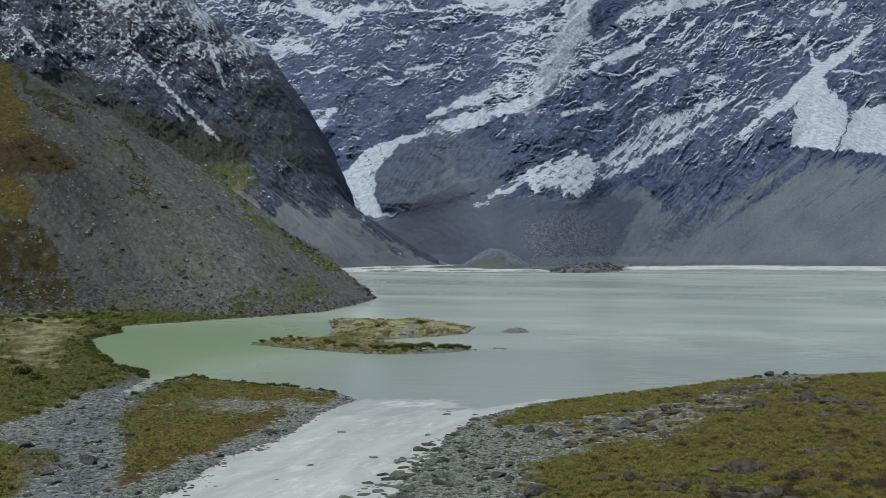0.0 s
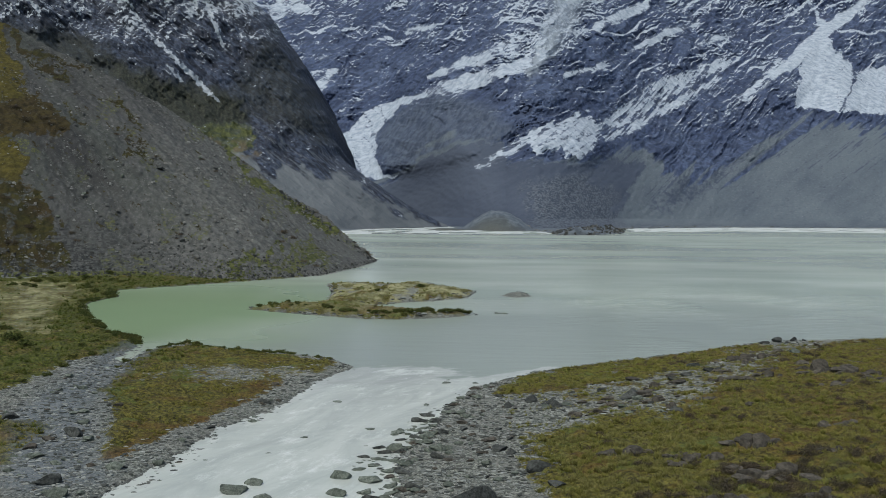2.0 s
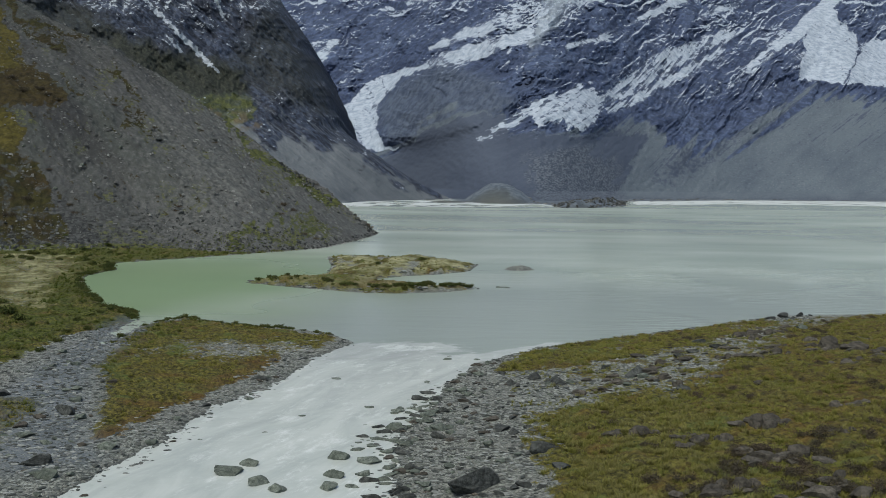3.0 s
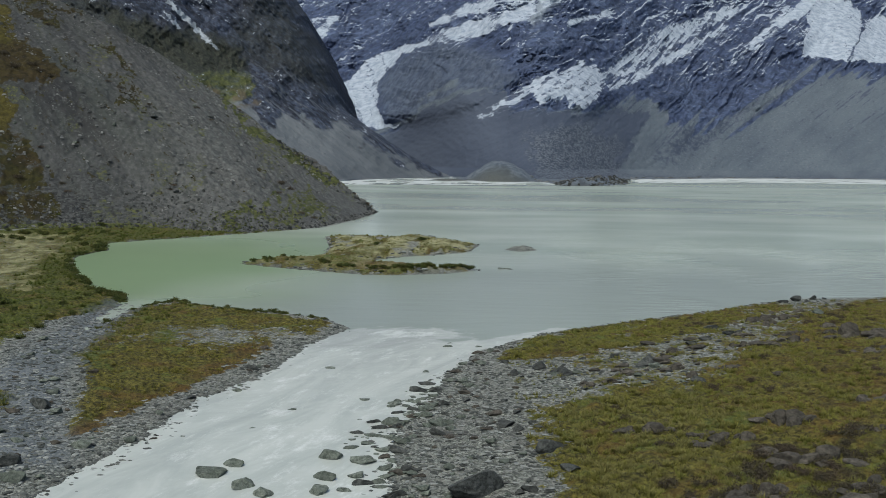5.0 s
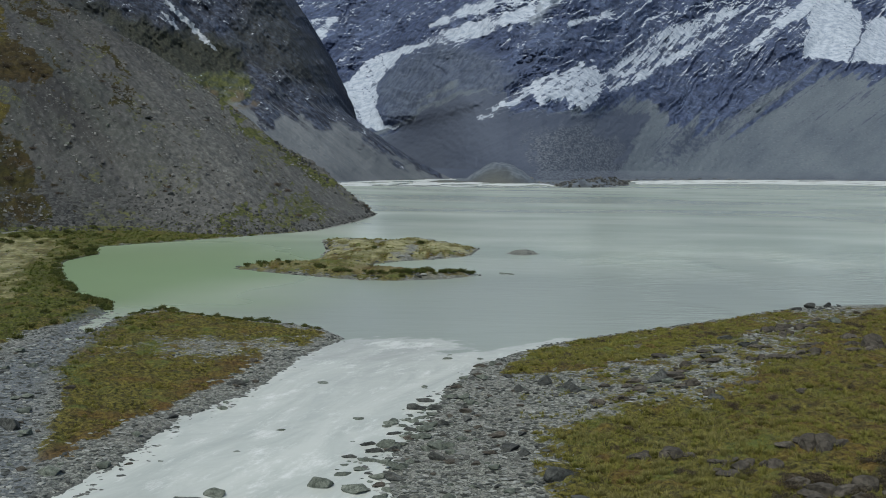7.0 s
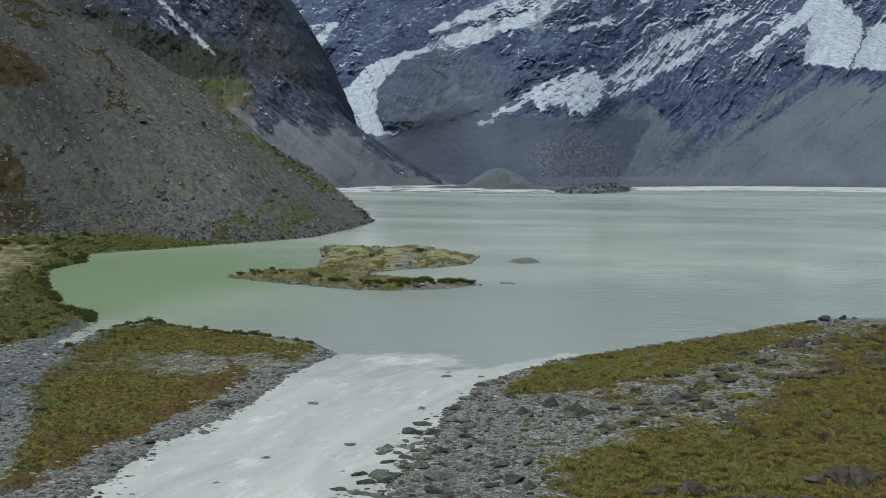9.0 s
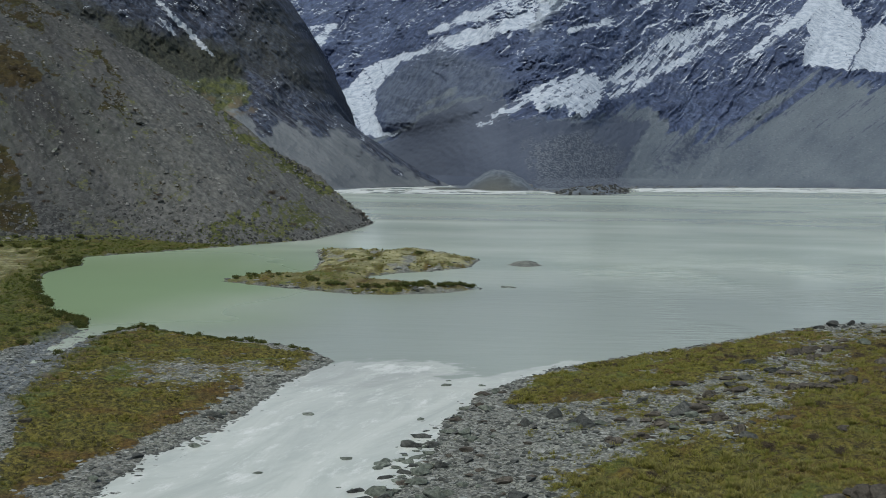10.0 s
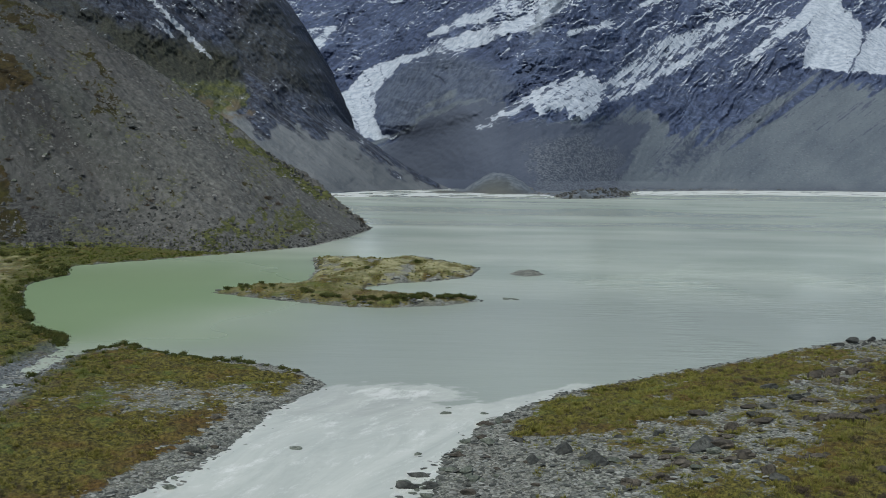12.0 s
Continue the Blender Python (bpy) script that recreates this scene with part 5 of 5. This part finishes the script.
# coarse dark blocks gathered along the foot of the moraine
t = rnd.uniform(0, 1, 3200)
x = -150 + 121 * t
y = np.interp(x, *zip(*FOOT)) + rnd.uniform(0, 1, 3200) ** 1.6 * 22
stone_field("foot_stones", x, y, np.maximum(moraine_height(x, y), 0.1), 0.35 + 1.1 * rnd.uniform(0, 1, 3200) ** 5, DARK_SCREE, "dark coarse blocks along the foot of the moraine", "scree", (0.4, 0.8), 3.0)

# rubble on the low delta and along the far shore
x, y = scatter(9000, (96, 800), (860, 1700), lambda x, y: step(-6, 6, signed(x, y, FAR_SHORE)) * step(90, 20, signed(x, y, FAR_SHORE)) * (fbm(x / 40, y / 60, 3, 136) > -0.1), rnd)
stone_field("delta_stones", x[:1100], y[:1100], height_at(x[:1100], y[:1100]), 1.6 + 4.5 * rnd.uniform(0, 1, len(x[:1100])) ** 3, SCREE_STONE, "dark and pale rubble along the far lake shore", "rubble")


x, y = scatter(9000, (100, 245), (862, 1250), lambda x, y: step(-4, 8, signed(x, y, [(100, 860), (150, 915), (193, 1000), (240, 1250), (150, 1120), (112, 1000)])), rnd)
stone_field("delta_blocks", x[:900], y[:900], height_at(x[:900], y[:900]), 1.2 + 3.2 * rnd.uniform(0, 1, len(x[:900])) ** 3, DARK_SCREE, "dark heaped blocks on the low far delta", "rubble", (0.5, 0.9), 3.0)


def tussock_field(name, x, y, size, material, label, blades=34):
    """Clumps of arching blades."""
    n = len(x)
    z = height_at(x, y)
    t = rnd.uniform(0, 6.28, (n, blades))
    lean = rnd.uniform(0.2, 1.35, (n, blades))
    h = size[:, None] * rnd.uniform(0.6, 1.1, (n, blades))
    w = 0.055 * size[:, None] * rnd.uniform(0.6, 1.3, (n, blades))
    bx, by = x[:, None] + 0.3 * size[:, None] * np.cos(t) * lean, y[:, None] + 0.3 * size[:, None] * np.sin(t) * lean
    ox, oy = np.cos(t) * lean * h * 0.6, np.sin(t) * lean * h * 0.6
    turn = t + rnd.uniform(-0.8, 0.8, (n, blades))
    sx, sy = -np.sin(turn) * w, np.cos(turn) * w
    zz = np.repeat(z[:, None], blades, 1)
    p0 = np.stack([bx - sx, by - sy, zz - 0.05], -1)
    p1 = np.stack([bx + sx, by + sy, zz - 0.05], -1)
    p2 = np.stack([bx + ox, by + oy, zz + h * (0.95 - 0.45 * lean)], -1)
    verts = np.stack([p0, p1, p2], 2).reshape(-1, 3)
    faces = np.arange(n * blades * 3).reshape(-1, 3)
    me = bpy.data.meshes.new(name)
    fill(me, verts, faces)
    me.attributes.new("tip", "FLOAT", "POINT").data.foreach_set("value", np.tile([0.0, 0.0, 1.0], n * blades).astype(np.float32))
    me.materials.append(material)
    return tagged(new(name, me), label, "grass", kind="stuff")


def turf_at(lo):
    return lambda x, y: step(lo, lo + 0.3, turf_amount(x, y)) * (0.45 + 0.55 * step(-0.2, 0.3, fbm(x / 4, y / 4, 3, 140)))


x, y = scatter(52000, (4, 95), (62, 178), lambda x, y: turf_at(0.5)(x, y) * (1 - 0.4 * step(22, 48, x)), rnd)
ok = (x < 0.5 * y + 12)
x, y = x[ok][:17000], y[ok][:17000]
tussock_field("meadow_tussocks", x, y, 0.3 + 0.45 * rnd.uniform(0, 1, len(x)) ** 2.5, TUSSOCK, "golden-green tussock grass covering the stony meadow")
x, y = scatter(30000, (5, 62), (64, 128), turf_at(0.5), rnd)
ok = (x < 0.5 * y + 6)
x, y = x[ok][:11000], y[ok][:11000]
tussock_field("meadow_turf", x, y, 0.2 + 0.2 * rnd.uniform(0, 1, len(x)), RUST_GRASS, "short olive and golden turf between the meadow tussocks", 18)
x, y = scatter(6000, (7, 58), (92, 156), lambda x, y: (1 - turf_amount(x, y)) * step(3, 6, signed(x, y, EAST_BANK)) * (fbm(x / 5, y / 5, 3, 146) > -0.05), rnd)
tussock_field("strip_tussocks", x[:1500], y[:1500], 0.22 + 0.36 * rnd.uniform(0, 1, len(x[:1500])) ** 2, TUSSOCK, "olive grass tufts growing between stones of the bank")
x, y = scatter(7000, (8, 60), (64, 118), lambda x, y: turf_at(0.6)(x, y) * (fbm(x / 8, y / 8, 2, 142) > -0.1) * (x < 0.5 * y + 6), rnd)
tussock_field("tall_tussocks", x[:800], y[:800], 0.4 + 0.3 * rnd.uniform(0, 1, len(x[:800])), STRAW, "tall straw-coloured tussocks standing above the meadow turf", 46)
x, y = scatter(1500, (8.5, 23), (64, 93), turf_at(0.6), rnd)
tussock_field("bank_tussocks", x[:420], y[:420], 0.45 + 0.35 * rnd.uniform(0, 1, len(x[:420])), STRAW, "bright yellow-green tussocks at the edge of the gravel bank", 46)
x, y = scatter(14000, (-47, -13), (84, 153), turf_at(0.5), rnd)
tussock_field("point_tussocks", x[:6500], y[:6500], 0.2 + 0.26 * rnd.uniform(0, 1, len(x[:6500])) ** 3, RUST_GRASS, "russet and olive turf on the low gravel point")
x, y = scatter(26000, (-130, -37), (70, 300), lambda x, y: turf_at(0.5)(x, y) * (1 - 0.93 * step(-2, 3, signed(x, y, PALE_FLAT))), rnd)
ok = (-x < 0.52 * y + 12)
x, y = x[ok][:5000], y[ok][:5000]
tussock_field("shore_tussocks", x, y, 0.32 + 0.6 * rnd.uniform(0, 1, len(x)) ** 2, SHORE_GRASS, "olive tussock grass along the lake shore")


x, y = scatter(9000, (-44, 10), (188, 284), lambda x, y: step(0.5, 2, signed(x, y, ISLAND)) * turf_amount(x, y), rnd)
tussock_field("island_tussocks", x[:700], y[:700], 0.25 + 0.4 * rnd.uniform(0, 1, len(x[:700])) ** 2, TUSSOCK, "tan and olive tussocks on the low island")


x, y = scatter(9000, (-45, 24), (187, 285), lambda x, y: np.maximum(step(-0.8, 0.3, signed(x, y, ISLAND)) * step(5, 0.5, signed(x, y, ISLAND)), step(-0.5, 0.5, signed(x, y, ISLET))) * (fbm(x / 5, y / 8, 3, 144) > -0.15), rnd)
stone_field("island_stones", x[:1300], y[:1300], np.maximum(height_at(x[:1300], y[:1300]), -0.05), 0.3 + 1.1 * rnd.uniform(0, 1, len(x[:1300])) ** 4, PEBBLE, "pale and dark stones round the low island's rim", "gravel")


def shrub(name, material, seed, leaves=540, flat=0.75, leaf=0.12):
    """A low rounded bush: forked stems and many small leaves in uneven clumps."""
    rng = random.Random(seed)
    root = new(name)
    stems, foliage = bmesh.new(), bmesh.new()
    for k in range(9):
        t, r = rng.uniform(0, 6.28), rng.uniform(0.3, 0.75)
        tip = Vector((math.cos(t) * r, math.sin(t) * r, rng.uniform(0.4, 0.85) * flat))
        side = tip.cross(Vector((0, 0, 1))).normalized() * 0.03
        up = side.cross(tip).normalized() * 0.03
        low = [stems.verts.new(p) for p in (side, up, -side - up)]
        high = [stems.verts.new(tip + p * 0.25) for p in (side, up, -side - up)]
        for i in range(3):
            stems.faces.new((low[i], low[(i + 1) % 3], high[(i + 1) % 3], high[i]))
        for _ in range(leaves // 9):
            c = tip + Vector((rng.gauss(0, 0.2), rng.gauss(0, 0.2), rng.gauss(-0.02, 0.14)))
            c.z = max(c.z, 0.03)
            n = Vector((rng.gauss(0, 1), rng.gauss(0, 1), rng.gauss(0.4, 0.8))).normalized()
            e = n.orthogonal().normalized() * rng.uniform(0.5, 1.0) * leaf
            g = n.cross(e) * 0.7
            foliage.faces.new([foliage.verts.new(c + p) for p in (e, g, -e, -g)])
    part("stems", stems, TWIG, root)
    part("foliage", foliage, material, root)
    return root


def shrubs(name, material, spots, label, group, seed):
    rng = random.Random(seed)
    kinds = []
    for i, (x, y, size) in enumerate(spots):
        z = float(height_at(x, y)[0])
        m = Matrix.Translation((x, y, z - 0.05)) @ pose(0, 0, 0, 0, 0, rng.uniform(0, 360))
        if i < 3:
            ob = tagged(shrub(name, material, seed + i, *((720, 0.6, 0.07) if material is HEATH else ())), label, "shrub", group)
            ob.matrix_basis = m
            kinds.append(ob)
        else:
            ob = copy_thing(kinds[i % 3], m)
        ob.scale = (size, size, size * rng.uniform(0.8, 1.1))


WEST_SHRUBS = [(-50.4, 152.4, 0.9), (-52.6, 154.4, 0.8), (-55.1, 156.8, 0.8), (-56.0, 153.9, 0.7), (-49.0, 150.6, 0.6), (-56.1, 150.6, 0.7), (-56.0, 144.4, 0.8), (-51.0, 124.9, 0.8), (-52.5, 132.3, 0.8), (-51.1, 136.0, 0.7), (-50.0, 117.2, 0.7), (-51.5, 113.6, 0.6), (-60.3, 138.3, 0.7), (-63.3, 165.8, 0.7), (-83.2, 230.3, 1.4), (-87.9, 235.4, 1.3), (-85.1, 241.6, 1.0), (-69.2, 149.5, 1.8), (-64.5, 144.1, 1.3), (-75.7, 161.3, 1.4)]
POINT_SHRUBS = [(-41.6, 150.7, 1.0), (-43.1, 148.0, 0.7), (-39.7, 150.3, 0.7), (-32.0, 144.3, 0.8), (-26.8, 142.0, 0.8), (-24.7, 142.2, 0.8), (-22.8, 141.2, 0.6), (-18.4, 137.3, 0.6), (-16.6, 136.3, 0.6), (-45.0, 131.5, 0.7), (-44.5, 127.7, 0.5), (-44.8, 142.0, 0.6)]
ISLE_SHRUBS = [(-40.6, 205.0, 0.8), (-37.6, 205.9, 0.7), (-36.2, 205.6, 0.7), (-33.2, 203.9, 0.6), (-9.2, 194.2, 0.8), (-6.7, 193.0, 1.0), (-4.2, 194.3, 1.0), (-1.7, 193.8, 0.7), (-8.0, 191.1, 0.8), (-12.4, 190.4, 0.7), (-6.0, 256.7, 1.1), (-16.7, 237.3, 0.9)]
HEATH_SPOTS = [(17.7, 69.8, 1.0), (20.1, 70.6, 0.8), (22.4, 71.2, 1.0), (24.3, 70.6, 1.0), (25.8, 68.9, 1.0), (29.2, 72.2, 1.0), (30.3, 69.7, 1.0), (36.4, 80.0, 0.9), (32.4, 74.0, 0.9), (32.0, 69.4, 1.0), (16.4, 67.9, 0.9), (18.4, 67.5, 1.0), (24.4, 66.6, 1.0), (27.9, 65.9, 1.0), (29.5, 64.8, 1.1), (30.0, 75.5, 0.8), (34.9, 74.2, 0.9), (22.5, 66.4, 1.0), (23.4, 76.0, 0.6), (15.5, 70.2, 0.6), (38.9, 83.0, 0.7), (34.0, 76.3, 0.7)] + [(random.uniform(15, 41), random.uniform(64, 78), random.uniform(0.6, 1.2)) for _ in range(55)]
SLOPE_SHRUBS = [(-130.2, 371.8, 1.6), (-125.3, 370.3, 1.4), (-122.3, 368.8, 1.1), (-138.8, 387.8, 1.7), (-139.4, 394.8, 1.2), (-112.0, 364.8, 1.3), (-99.7, 385.3, 1.6), (-92.4, 377.8, 1.4), (-167.8, 409.3, 2.2), (-172.4, 414.3, 1.8), (-124.0, 324.3, 0.8), (-145.3, 356.8, 1.7), (-150.1, 357.8, 2.2), (-154.4, 360.3, 2.2), (-157.9, 355.8, 2.4), (-166.2, 364.3, 2.0), (-88.1, 313.3, 1.2), (-88.9, 311.3, 1.0), (-120.6, 303.3, 1.3), (-117.6, 300.3, 1.3), (-132.8, 316.8, 1.6), (-133.3, 300.3, 2.0), (-134.2, 290.3, 2.1), (-58.9, 344.8, 1.9), (-55.7, 344.8, 1.9), (-57.3, 329.8, 1.4), (-47.6, 319.3, 1.4), (-44.0, 321.3, 1.4), (-116.0, 416.8, 1.0), (-130.9, 399.8, 1.2), (-147.7, 392.3, 1.2), (-148.4, 341.3, 1.9), (-144.9, 309.3, 2.1), (-46.3, 412.3, 1.5), (-50.6, 415.8, 1.3), (-57.4, 418.8, 1.3), (-64.8, 416.8, 1.0), (-88.1, 418.3, 1.0), (-82.2, 414.3, 1.3), (-74.5, 413.8, 1.3)]
def fringe(line, count, low, high, seed):
    rng, out = random.Random(seed), []
    for _ in range(count):
        k = rng.randrange(len(line) - 1)
        (x0, y0), (x1, y1), t = line[k], line[k + 1], rng.random()
        out.append((x0 + (x1 - x0) * t + rng.uniform(-0.7, 0.4), y0 + (y1 - y0) * t - rng.uniform(0.3, 1.6), rng.uniform(low, high)))
    return out


POINT_SHRUBS += fringe([(-44, 146), (-41.5, 151.5), (-36, 147.5), (-31.5, 144), (-26, 142.4), (-17, 138)], 100, 0.26, 0.5, 5)
WEST_SHRUBS += fringe([(-49, 150), (-50, 154), (-53, 158), (-59.5, 163.5), (-63.5, 174), (-68.5, 181), (-77.5, 201), (-82.5, 215), (-80.5, 229), (-87, 246)], 84, 0.5, 1.1, 6)
WEST_SHRUBS += [(random.uniform(-125, -92), random.uniform(246, 290), random.uniform(0.6, 1.4)) for _ in range(36)]
ISLE_SHRUBS += fringe([(-42, 208), (-36, 212), (-30, 205), (-20, 196), (-8, 195), (0, 198)], 22, 0.5, 1.1, 7) + fringe([(-15, 193), (-6, 194.5), (1, 198.5), (6, 201)], 34, 0.5, 1.1, 8)
SLOPE_SHRUBS += fringe([(-92, 427), (-78, 421), (-57, 421.5), (-36, 410), (-31, 405)], 34, 0.8, 1.6, 9)
CUSHIONS = [(x, y, random.uniform(0.35, 0.85)) for x, y in zip(*scatter(900, (12, 78), (72, 152), lambda x, y: (turf_amount(x, y) > 0.6) * (x < 0.5 * y + 4) * step(-0.05, 0.35, fbm(x / 9, y / 9, 3, 148)) * (0.35 + 0.65 * step(20, 36, x)), np.random.RandomState(33)))][:120]
for name, material, spots, label, seed in (
        ("west_shore_shrub", GREEN_LEAF, WEST_SHRUBS, "dense olive-green shrub on the lake shore", 300), ("point_shrub", GREEN_LEAF, POINT_SHRUBS, "low green shrub at the edge of the gravel point", 310),
        ("island_shrub", GREEN_LEAF, ISLE_SHRUBS, "small dark green shrub on the low island", 320), ("heath_shrub", HEATH, HEATH_SPOTS, "dark grey-green heath bush among meadow boulders", 330), ("cushion_shrub", HEATH, CUSHIONS, "small dark brown cushion bush among meadow grass", 350), ("slope_shrub", HEATH, SLOPE_SHRUBS, "dark matted bush clinging to the scree slope", 340)):
    shrubs(name.split("_", 1)[1] if name.startswith("west") else name, material, spots, label, label.split(" on ")[-1].split(" at ")[-1].split(" among ")[-1] + " shrubs", seed)
